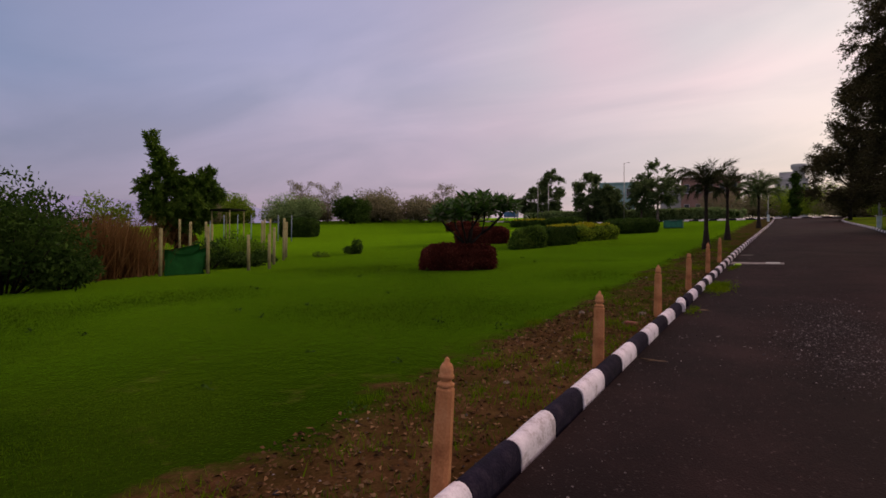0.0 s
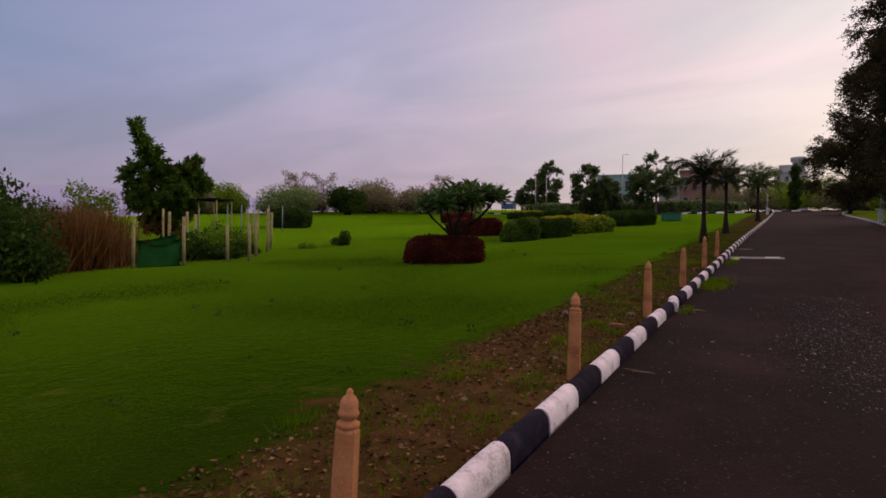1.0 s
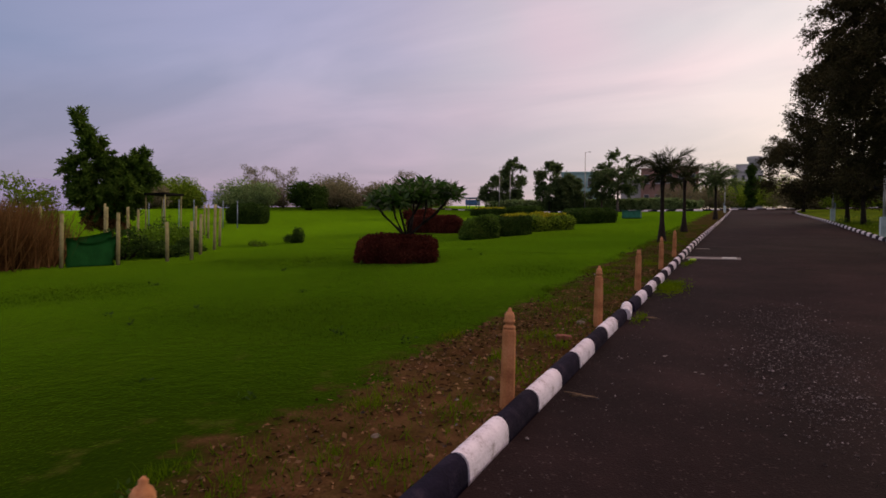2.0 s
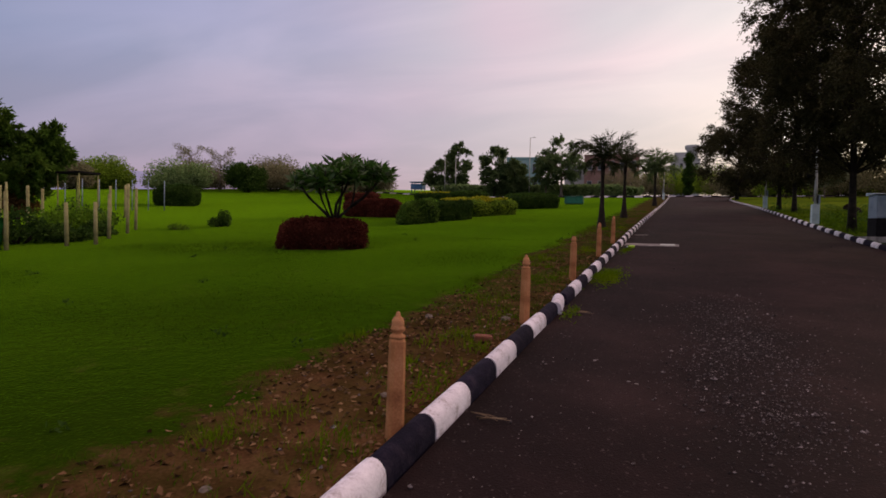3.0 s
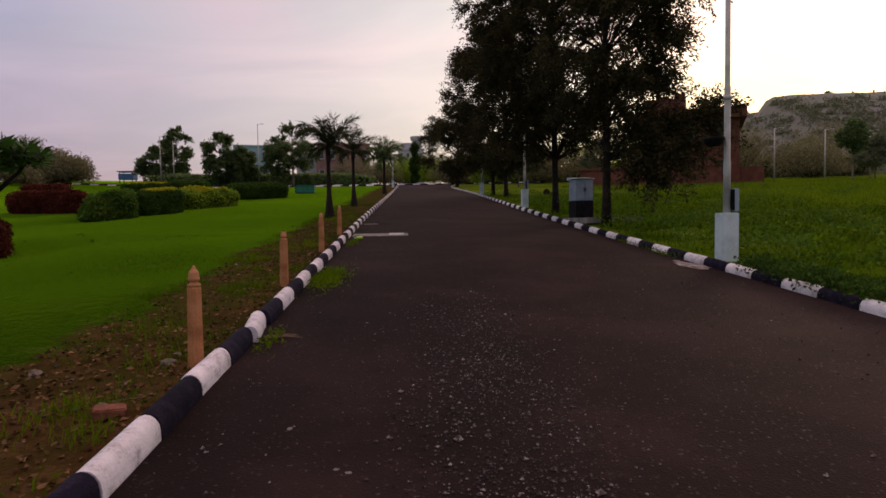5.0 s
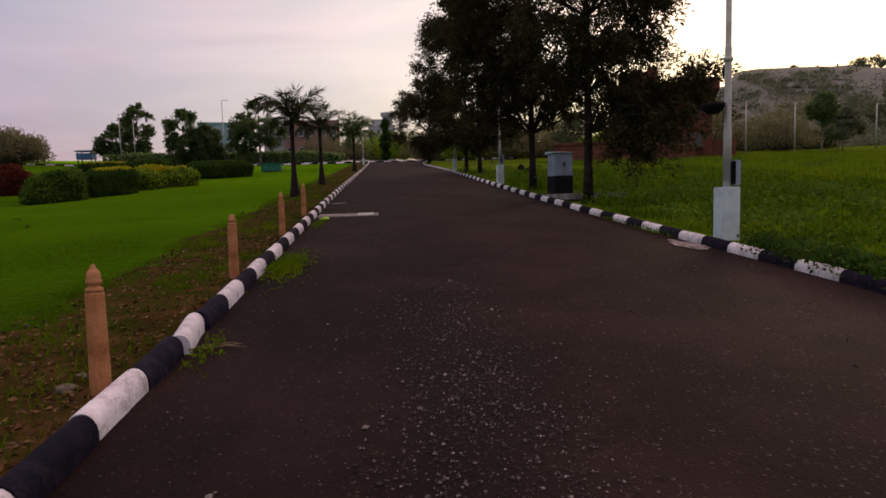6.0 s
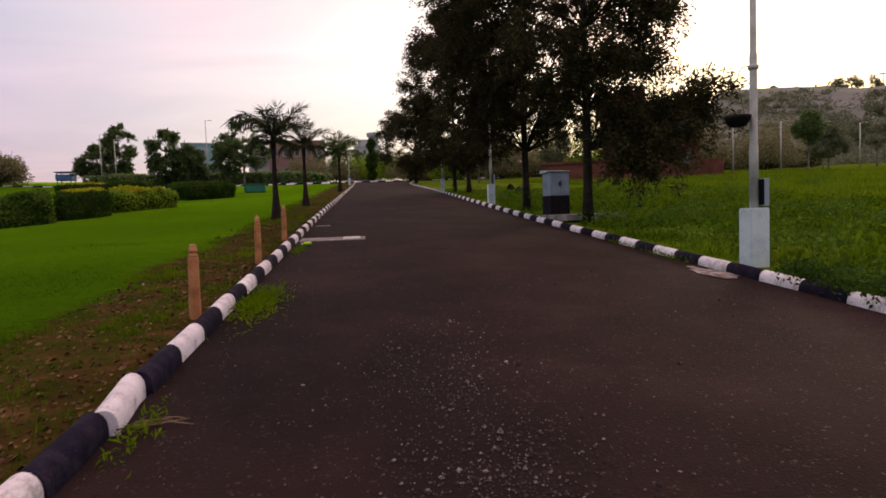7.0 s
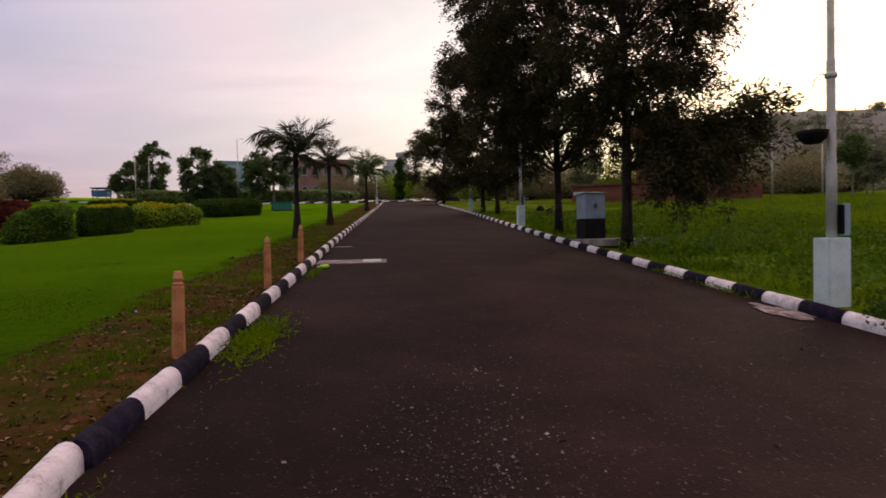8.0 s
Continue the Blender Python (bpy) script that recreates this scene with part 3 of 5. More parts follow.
def broad_tree(name, x, y, height, radius, leafmat, label, clear=1.8, lobes=46, leaves=520, leaf=0.17, barkmat=None, trunk_r=0.13, seed=0, extra=(), lean=(0, 0), lobe_r=0.75, group="", squeeze=0.85, rise=0.75, sprays=0):
    """A tapered trunk, limbs that run to lumps of foliage, and many small leaves."""
    rng = random.Random(seed)
    t = empty(name, x, y, land(x, y) + (0.05 if x > 4 else 0))
    barkmat = barkmat or M_BARK
    top = height * rise
    spine = [(lean[0] * k * k + 0.05 * math.sin(3 * k + seed), lean[1] * k * k + 0.05 * math.cos(2 * k + seed), k * top - 0.1) for k in [i / 8 for i in range(9)]]
    part("trunk", tube(spine, [trunk_r * (1.35 if i == 0 else 1.0) * (1 - 0.08 * i) for i in range(9)], 9), barkmat, t, smooth=True)
    centres = []
    mid = (clear + height) / 2
    half = (height - clear) / 2
    for i in range(lobes):
        h = rng.uniform(-1, 1)
        ring = math.sqrt(max(0.05, 1 - h * h)) * (1 - 0.25 * max(h, 0))
        a = 2.399963 * i + rng.uniform(-0.4, 0.4)
        r = radius * ring * math.sqrt(rng.uniform(0.15, 1.0))
        centres.append((r * math.cos(a) + lean[0] * 0.7, r * math.sin(a) + lean[1] * 0.7, mid + h * half * 0.9 + rng.uniform(-0.2, 0.2), rng.uniform(0.65, 1.2) * lobe_r))
    centres += list(extra)
    bm = bmesh.new()
    for cx, cy, cz, cr in centres:
        k = min(0.95, max(0.25, (cz - 0.25 * math.hypot(cx, cy)) / top))
        i = min(7, int(k * 8))
        p0 = Vector(spine[i])
        p2 = Vector((cx, cy, cz))
        p1 = p0.lerp(p2, 0.5) + Vector((rng.uniform(-.15, .15), rng.uniform(-.15, .15), 0.10 + rng.uniform(0, .2)))
        r0 = trunk_r * 0.38 * (1 - 0.5 * k)
        tube([p0, p1, p2], [r0, r0 * 0.6, r0 * 0.22], 5, bm)
    part("branchwork", bm, barkmat, t, smooth=True)
    pts = []
    if sprays:
        # feathery twigs that shoot outward from each lump, leaves all along them
        axes = []
        for cx, cy, cz, cr in centres:
            m = max(8, int(leaves * cr * cr / (lobe_r * lobe_r) / sprays))
            out = np.array((cx - lean[0], cy - lean[1], 0.35 * (cz - mid)))
            out /= np.linalg.norm(out) + 1e-6
            for _ in range(sprays):
                d = RNG.normal(size=3) * (1, 1, 0.7) + out * 0.75
                d /= np.linalg.norm(d)
                k = RNG.uniform(0.05, 1.0, m)[:, None]
                reach = cr * RNG.uniform(0.8, 1.75)
                pts.append(np.array((cx, cy, cz)) + d * k * reach + np.array((0, 0, -0.22)) * reach * k * k + RNG.normal(0, 0.045 + 0.09 * cr, (m, 3)) * (1 - 0.55 * k))
                axes.append(d * 0.75 + RNG.normal(size=(m, 3)) * 0.65)
        link("crown", leaf_mesh("crown", np.concatenate(pts), leaf, leafmat, aspect=0.36, up=-0.2, axes=np.concatenate(axes)), None, t)
        return tagged(t, label, "tree", group)
    for cx, cy, cz, cr in centres:
        m = int(leaves * cr * cr / (lobe_r * lobe_r))
        pts.append(blob_points(m, (cx, cy, cz), (cr * 1.15, cr * 1.15, cr * squeeze), 0.25))
        for _ in range(3):
            o = RNG.normal(size=3)
            o /= np.linalg.norm(o)
            pts.append(blob_points(m // 5, np.array((cx, cy, cz)) + o * cr * (1.0, 1.0, squeeze), (cr * 0.42, cr * 0.42, cr * 0.3), 0.1))
    link("crown", leaf_mesh("crown", np.concatenate(pts), leaf, leafmat, up=-0.15), None, t)
    return tagged(t, label, "tree", group)


def hedge(name, corners, height, leafmat, label, leaf=0.07, per_m2=900, topmat=None, round_=0.2, bulge=0.10):
    """A clipped hedge on a four-cornered plan: a twiggy body under a skin of small leaves."""
    cx, cy = sum(c[0] for c in corners) / 4, sum(c[1] for c in corners) / 4
    z0 = land(cx, cy)
    t = empty(name, cx, cy, z0)
    q = [Vector((c[0] - cx, c[1] - cy)) for c in corners]

    def plan(u, v):
        return (q[0] * (1 - u) + q[1] * u) * (1 - v) + (q[3] * (1 - u) + q[2] * u) * v

    def surface(u, v, w):
        """u, v across the plan, w up; rounded at the top edge."""
        inset = round_ * max(0.0, (w - 0.75) / 0.25) ** 2
        a2, b2 = sorted((abs(2 * u - 1), abs(2 * v - 1)))
        corner = 1 - 0.13 * (a2 / max(b2, 1e-3)) ** 3 - inset - 0.10 * (1 - min(1.0, w / 0.5)) ** 2
        p = plan(0.5 + (u - 0.5) * corner, 0.5 + (v - 0.5) * corner)
        k = bulge * noise.noise((p.x * 1.3 + cx, p.y * 1.3 + cy, w * 2))
        d = p.normalized() if p.length > 1e-4 else Vector((0, 0))
        return Vector((p.x + d.x * k, p.y + d.y * k, land(cx + p.x, cy + p.y) - z0 - 0.03 + w * height * (1 + k * 0.8)))

    bm = bmesh.new()
    nu, nv, nw = 14, 10, 6
    faces = []
    for f, (a, b) in (("u0", (nv, nw)), ("u1", (nv, nw)), ("v0", (nu, nw)), ("v1", (nu, nw)), ("top", (nu, nv))):
        g = [[bm.verts.new(surface(*{"u0": (0.02, i / a, j / b * 0.97), "u1": (0.98, i / a, j / b * 0.97), "v0": (i / a, 0.02, j / b * 0.97), "v1": (i / a, 0.98, j / b * 0.97), "top": (i / a, j / b, 0.97)}[f])) for j in range(b + 1)] for i in range(a + 1)]
        for i in range(a):
            for j in range(b):
                bm.faces.new((g[i][j], g[i + 1][j], g[i + 1][j + 1], g[i][j + 1]))
    bmesh.ops.remove_doubles(bm, verts=bm.verts, dist=0.02)
    part("body", bm, M_LEAF_DEEP if leafmat is not M_LEAF_RED else M_LEAF_RED, t, smooth=True)
    sides, tops = [], []
    lu, lv = (q[1] - q[0]).length, (q[3] - q[0]).length
    for f, area in (("u0", lv * height), ("u1", lv * height), ("v0", lu * height), ("v1", lu * height), ("top", lu * lv)):
        for _ in range(int(min(per_m2 * area, 9000))):
            a, b = RNG.uniform(0, 1, 2)
            p = surface(*{"u0": (0, a, b), "u1": (1, a, b), "v0": (a, 0, b), "v1": (a, 1, b), "top": (a, b, 1)}[f])
            (tops if f == "top" else sides).append((p.x + RNG.normal(0, 0.025), p.y + RNG.normal(0, 0.025), p.z + RNG.normal(0, 0.025)))
    if topmat is None:
        link("foliage", leaf_mesh("foliage", sides + tops, leaf, leafmat, aspect=0.6, up=0.25), None, t)
    else:
        link("foliage", leaf_mesh("foliage", sides, leaf, leafmat, aspect=0.6, up=0.25), None, t)
        link("new_growth", leaf_mesh("new_growth", tops, leaf, topmat, aspect=0.6, up=0.4), None, t, "pale new leaves on the top")
    return tagged(t, label, "hedge")


def shrub(name, x, y, rx, ry, h, leafmat, label, n=5000, leaf=0.12, lumps=14, category="bush", seed=0, base=0.0):
    rng = random.Random(seed + 100)
    t = empty(name, x, y)
    bm = bmesh.new()
    pts = []
    for i in range(lumps):
        a, k = 2.4 * i + rng.uniform(-.4, .4), math.sqrt(rng.uniform(0.02, 1))
        p = (rx * 0.75 * k * math.cos(a), ry * 0.75 * k * math.sin(a), base + (h - base) * rng.uniform(0.2, 0.85) * (1 - 0.35 * k))
        tube([(p[0] * 0.2, p[1] * 0.2, -0.05), (p[0] * 0.6, p[1] * 0.6, p[2] * 0.55), p], [0.03, 0.02, 0.008], 5, bm)
        r = min(rx, ry) * rng.uniform(0.32, 0.52)
        pts.append(blob_points(n // lumps, p, (r, r, max(0.15, min(r, p[2] * 0.75))), 0.3))
    part("stemwork", bm, M_BARK, t, smooth=True)
    q = np.concatenate(pts)
    q[:, 2] = np.maximum(q[:, 2], 0.02)
    link("foliage", leaf_mesh("foliage", q, leaf, leafmat, up=0.2), None, t)
    return tagged(t, label, category)


def palm(name, x, y, trunk_h, fronds, label, seed=0, leafmat=None, girth=1.0, group="palms along the lawn"):
    """A slender trunk on a swollen foot under arching feather fronds; each frond is (azimuth, lift, length, curl)."""
    rng = random.Random(seed)
    t = empty(name, x, y)
    prof = [(0.14, -0.05), (0.165, 0.06), (0.15, 0.22), (0.115, 0.45), (0.085, 0.8), (0.070, trunk_h * 0.55), (0.062, trunk_h * 0.85), (0.072, trunk_h), (0.085, trunk_h + 0.12), (0.06, trunk_h + 0.42)]
    part("trunk", lathe([(r * girth * (1 + 0.05 * (k % 2)), z) for k, (r, z) in enumerate(prof)], 12), M_BARK, t, smooth=True)
    for a, lift, length, curl, perk in fronds:
        rib, p, ang = [], Vector((0, 0, trunk_h + 0.28)), lift
        for k in range(11):
            rib.append(p.copy())
            p = p + Vector((math.cos(a) * math.cos(ang), math.sin(a) * math.cos(ang), math.sin(ang))) * length / 10
            ang -= curl * (0.35 + 0.13 * k)
        f = part("frond", tube(rib, [0.020 * (1 - 0.085 * k) for k in range(11)], 4), M_LEAF_DARK, t, smooth=True)
        cs, ax = [], []
        side = Vector((-math.sin(a), math.cos(a), 0))
        for k in range(1, 10):
            fwd = (rib[k + 1] - rib[k]).normalized()
            for j in range(8):
                q = rib[k].lerp(rib[k + 1], j / 8)
                for sgn in (-1, 1):
                    cs.append(tuple(q))
                    ax.append(tuple(side * sgn * rng.uniform(0.35, 0.8) + fwd * (0.5 if perk > 0 else 0.7) + Vector((0, 0, (perk * sgn if perk > 0 else perk) + rng.uniform(-0.25, 0.25)))))
        link("leafage", leaf_mesh("leafage", cs, 0.27 * length, leafmat or M_LEAF_PALM, aspect=0.055, axes=ax, fold=0.02), None, f)
    return tagged(t, label, "palm", group)


def crown_fronds(count, length, seed, lift0=1.35, lift1=0.25, curl=0.17):
    """Fronds by the golden angle, the upper ones steep, the lower ones hanging."""
    rng = random.Random(seed)
    return [(2.39996 * i + rng.uniform(-.25, .25), lift0 + (lift1 - lift0) * i / count + rng.uniform(-.12, .12), length * rng.uniform(0.8, 1.1), curl * rng.uniform(0.7, 1.3), 0.2 - 0.8 * i / count) for i in range(count)]


# ================= build =================
build_ground()
build_road()

# bollards along the lawn's edge
def bollard(x, y, whole=True):
    t = empty("bollard", x, y)
    bm = bmesh.new()
    prev = None
    for h, w in ((-0.1, 0.050), (0.0, 0.049), (0.60, 0.043), (0.615, 0.037)):
        c = w * 0.42
        ring = [bm.verts.new((px, py, h)) for px, py in ((w, -w + c), (w, w - c), (w - c, w), (-w + c, w), (-w, w - c), (-w, -w + c), (-w + c, -w), (w - c, -w))]
        if prev:
            for i in range(8):
                bm.faces.new((prev[i], prev[(i + 1) % 8], ring[(i + 1) % 8], ring[i]))
        prev = ring
    bm.faces.new(prev)
    part("shaft", bm, M_STONE, t)
    turned = [(0.035, 0.610), (0.046, 0.617), (0.046, 0.632), (0.030, 0.640), (0.029, 0.650), (0.041, 0.660), (0.043, 0.672), (0.036, 0.684), (0.037, 0.698), (0.035, 0.715), (0.026, 0.734), (0.014, 0.743), (0.014, 0.757), (0.004, 0.768)]
    part("finial", lathe(turned if whole else turned[:8] + [(0.034, 0.700), (0.030, 0.722), (0.027, 0.728)], 14), M_STONE, t, smooth=True)
    if whole:
        return tagged(t, "carved orange sandstone bollard with a turned finial", "bollard", "bollards along the kerb")
    return tagged(t, "leaning sandstone bollard with its finial tip broken off", "bollard", "bollards along the kerb")


first = bollard(-1.345, 2.742)
first.matrix_basis = pose(-1.352, 2.742, land(-1.36, 2.742), 0.5, 3.2, 12)
for yy, tilt, off in ((5.766, 0.8, 0.024), (9.036, 0.4, 0.012), (15.95, 0.5, 0.0), (19.1, -1.0, 0.0)):
    copy_thing(first, pose(-1.345 + off, yy, land(-1.345, yy), 0.5, tilt, 7 * yy))
worn = bollard(-1.345, 12.326, False)
worn.matrix_basis = pose(-1.335, 12.326, land(-1.345, 12.326), 0.5, 0.8, 30)

# lawn hedges and shrubs
hedge("clipped_hedge", [(-8.97, 15.1), (-6.92, 15.76), (-7.5, 16.9), (-9.7, 16.2)], 0.74, M_LEAF_RED, "dark red clipped hedge round a frangipani tree", leaf=0.06, per_m2=1500, round_=0.22, bulge=0.12)
hedge("clipped_hedge", [(-16.1, 30.5), (-12.6, 30.2), (-13.2, 31.4), (-16.7, 31.7)], 0.92, M_LEAF_RED, "long dark red clipped hedge on the lawn", leaf=0.08, per_m2=600)
hedge("clipped_hedge", [(-10.24, 24.97), (-9.3, 26.5), (-10.0, 28.1), (-11.0, 26.6)], 0.95, M_LEAF_RAGGED, "leafy dark green clipped hedge block on the lawn", leaf=0.10, per_m2=600, bulge=0.28, round_=0.3)
hedge("clipped_hedge", [(-9.45, 27.5), (-8.62, 29.6), (-9.5, 31.2), (-10.4, 29.2)], 0.98, M_LEAF_DEEP, "dark green hedge with yellow new top growth", leaf=0.08, per_m2=600, topmat=M_LEAF_YELLOW)
hedge("clipped_hedge", [(-9.0, 31.0), (-7.6, 34.2), (-8.9, 35.4), (-10.3, 32.4)], 0.88, M_LEAF_BRIGHT, "loose yellow-green clipped hedge on the lawn", leaf=0.11, per_m2=450, topmat=M_LEAF_YELLOW, bulge=0.26, round_=0.3)
hedge("clipped_hedge", [(-9.4, 41.3), (-6.9, 43.6), (-8.6, 45.8), (-11.2, 43.5)], 0.98, M_LEAF_DEEP, "dark green clipped hedge block on the far lawn", leaf=0.10, per_m2=400)
hedge("clipped_hedge", [(-30.0, 71.0), (-25.0, 71.0), (-25.0, 73.0), (-30.0, 73.0)], 0.95, M_LEAF_DEEP, "long low hedge with yellow top growth", leaf=0.16, per_m2=160, topmat=M_LEAF_YELLOW)
hedge("clipped_hedge", [(-24.6, 69.5), (-20.6, 69.5), (-20.6, 72.0), (-24.6, 72.0)], 1.05, M_LEAF_DEEP, "dark green low hedge on the far lawn", leaf=0.16, per_m2=160)
hedge("clipped_hedge", [(-30.5, 55.0), (-27.0, 55.0), (-27.0, 56.5), (-30.5, 56.5)], 1.0, M_LEAF_RED, "dull red low hedge on the far lawn", leaf=0.14, per_m2=180)
hedge("clipped_hedge", [(-36.2, 36.9), (-33.4, 38.2), (-34.4, 40.2), (-37.2, 38.9)], 1.5, M_LEAF_DEEP, "large dark green clipped bush on the lawn", leaf=0.11, per_m2=350, round_=0.3, bulge=0.2)
shrub("low_shrub", -17.1, 22.4, 0.55, 0.5, 0.70, M_LEAF_DEEP, "small dark green shrub on the lawn", n=1800, leaf=0.09, lumps=7, seed=1)
shrub("low_shrub", -17.3, 20.4, 0.5, 0.4, 0.22, M_LEAF, "low spreading green plant on the lawn", n=500, leaf=0.09, lumps=6, seed=2)

# frangipani in the red hedge
def frangipani(x, y):
    """Bare limbs that fork low down and end in rosettes of long leaves, which close to a flat dome."""
    t = empty("frangipani_tree", x, y, None, 33.5)
    rng = random.Random(5)
    bm = bmesh.new()
    tube([(0, 0, -0.1), (0.01, 0, 0.4), (0.03, 0, 0.74)], [0.13, 0.10, 0.075], 9, bm)
    limbs = [[(0.0, 0.0, 0.70), (-0.25, 0.0, 0.93), (-0.62, 0.15, 1.28), (-0.86, 0.2, 1.62)], [(-0.12, 0.0, 0.82), (-0.30, 0.35, 1.25), (-0.40, 0.5, 1.68)], [(0.02, 0.0, 0.74), (0.05, -0.2, 1.12), (0.26, -0.35, 1.50), (0.32, -0.4, 1.75)],
             [(0.05, 0.0, 0.72), (0.26, 0.05, 0.92), (0.46, 0.1, 1.10), (0.52, 0.1, 1.45), (0.55, 0.15, 1.82)], [(0.44, 0.1, 1.08), (0.72, -0.05, 1.30), (1.02, -0.1, 1.62), (1.12, -0.1, 1.80)], [(0.1, 0.05, 0.8), (0.2, 0.45, 1.3), (0.25, 0.75, 1.7)], [(-0.02, -0.05, 0.75), (-0.2, -0.5, 1.3), (-0.3, -0.75, 1.65)]]
    ends = []
    for pts in limbs:
        r = 0.046 if len(pts) > 3 else 0.036
        tube(pts, [r * (1 - 0.13 * k) for k in range(len(pts))], 7, bm)
        ends.append(Vector(pts[-1]))
    tips = []
    for i in range(84):
        a, k = 2.39996 * i, math.sqrt((i + 0.5) / 84)
        u, v = 1.30 * k * math.cos(a) + 0.22, 1.15 * k * math.sin(a)
        top = 1.72 + 0.52 * math.sqrt(max(0.0, 1 - k * k)) + 0.12 * (u - 0.2) + rng.uniform(-0.10, 0.10)
        q = Vector((u, v, top - (0.30 * rng.random() if k < 0.85 else 0.05)))
        e = min(ends, key=lambda p: (p - q).length)
        m = e.lerp(q, 0.5) + Vector((rng.uniform(-.05, .05), rng.uniform(-.05, .05), -0.06))
        tube([e, m, q], [0.021, 0.017, 0.015], 6, bm)
        tips.append((q, ((q - m).normalized() + Vector((0.25 * u, 0.25 * v, 0.9))).normalized()))
    part("branchwork", bm, M_BARK, t, smooth=True)
    cs, ax = [], []
    for q, d in tips:
        u = d.orthogonal().normalized()
        v = d.cross(u)
        for k in range(17):
            a = 2.39996 * k
            cs.append(tuple(q - d * 0.012 * k))
            ax.append(tuple(d * (0.75 - 0.06 * k) + u * math.cos(a) + v * math.sin(a) + Vector((0, 0, 0.10))))
    link("leafage", leaf_mesh("leafage", cs, 0.27, M_LEAF_PLUM, aspect=0.30, axes=ax, fold=0.05, spread=0.25), None, t)
    return tagged(t, "frangipani tree with bare forked limbs and long leaves", "tree")


frangipani(-7.98, 16.1)

# palms
palm("palm", -2.30, 25.14, 2.1, [(3.1, 1.28, 1.65, 0.25, -0.45), (3.6, 1.15, 1.4, 0.26, -0.5), (2.6, 1.2, 1.5, 0.24, -0.4), (5.1, 1.1, 1.15, 0.06, 0.0), (5.7, 0.95, 1.4, 0.09, 0.0), (4.5, 1.15, 0.95, 0.08, 0.0), (0.4, 0.95, 1.35, 0.14, 0.6), (1.2, 1.05, 1.1, 0.10, 0.0), (1.7, 1.2, 1.3, 0.15, 0.0),
     (4.6, 1.2, 1.3, 0.17, -0.1), (5.6, 0.65, 1.3, 0.15, 0.2), (4.1, 0.5, 0.95, 0.2, -0.5), (1.1, 0.45, 0.95, 0.2, -0.5), (5.3, 0.3, 0.85, 0.2, -0.7), (2.2, 0.3, 0.85, 0.2, -0.7), (3.2, 0.25, 0.8, 0.2, -0.7), (0.1, 0.25, 0.8, 0.2, -0.7)],
     "young palm with a swollen trunk foot and arching fronds", seed=1)
palm("palm", -2.08, 32.55, 2.2, [(3.3, 1.0, 1.3, 0.22, -0.4), (5.2, 1.1, 1.15, 0.07, 0.0), (0.9, 1.0, 1.25, 0.10, 0.0), (5.8, 0.8, 1.35, 0.13, 0.3), (2.3, 1.25, 1.25, 0.14, 0.5), (4.4, 1.2, 1.4, 0.16, 0.0), (1.5, 0.9, 1.3, 0.2, -0.3), (3.0, 0.45, 1.2, 0.2, -0.5),
     (5.2, 0.4, 1.1, 0.2, -0.6), (0.0, 0.35, 1.1, 0.2, -0.6), (1.0, 0.3, 1.0, 0.2, -0.7), (4.0, 0.25, 1.0, 0.2, -0.7), (2.4, 0.25, 1.0, 0.2, -0.7)], "young palm with a dense dark crown", seed=2)
palm("palm", -1.22, 50.0, 2.35, crown_fronds(28, 1.75, 3, 1.52, 0.15, 0.16), "bushy green palm by the far kerb", seed=3, leafmat=M_LEAF_DUSK, girth=1.2)

# ---- trees along the road ----
low_limb = [(1.79, -0.6, 2.7, 0.8), (2.34, -0.8, 2.75, 0.8), (2.73, -0.9, 2.9, 0.65), (1.33, -0.6, 2.2, 0.75), (1.56, -0.9, 1.75, 0.62), (1.17, -0.5, 1.5, 0.5), (2.03, -0.6, 2.05, 0.7), (0.78, -0.4, 2.5, 0.7),
            (3.04, -1.0, 2.75, 0.4), (0.94, -0.6, 1.9, 0.6), (1.21, -0.7, 1.25, 0.42), (0.78, -0.5, 1.6, 0.5), (1.38, -0.3, 4.2, 0.65), (1.72, -0.3, 4.8, 0.65), (1.03, -0.3, 5.0, 0.7),
            (1.46, 0.0, 5.7, 0.7), (0.86, -0.4, 3.8, 0.6), (0.77, -0.2, 6.2, 0.7), (1.38, 0.1, 6.6, 0.6)]
low_limb = [(0.77 * lx, ly, lz, 1.08 * lr) for lx, ly, lz, lr in low_limb] + [(0.45, -0.3, 2.6, 0.5), (0.35, -0.2, 3.1, 0.45), (0.8, -0.3, 3.0, 0.45), (0.3, -0.2, 2.1, 0.4), (-0.5, 0.1, 3.0, 0.45), (-0.9, 0.3, 3.3, 0.5)]
left_fill = [(-1.0 + 1.25 * math.cos(2.4 * i) * math.sqrt((i % 9 + 1) / 9), -0.3 + 0.8 * math.sin(2.4 * i), 3.6 + 0.19 * i, 0.62) for i in range(28)]
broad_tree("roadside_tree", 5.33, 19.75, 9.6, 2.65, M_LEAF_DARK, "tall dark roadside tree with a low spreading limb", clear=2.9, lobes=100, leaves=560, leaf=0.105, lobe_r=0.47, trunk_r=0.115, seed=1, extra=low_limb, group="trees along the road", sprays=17)
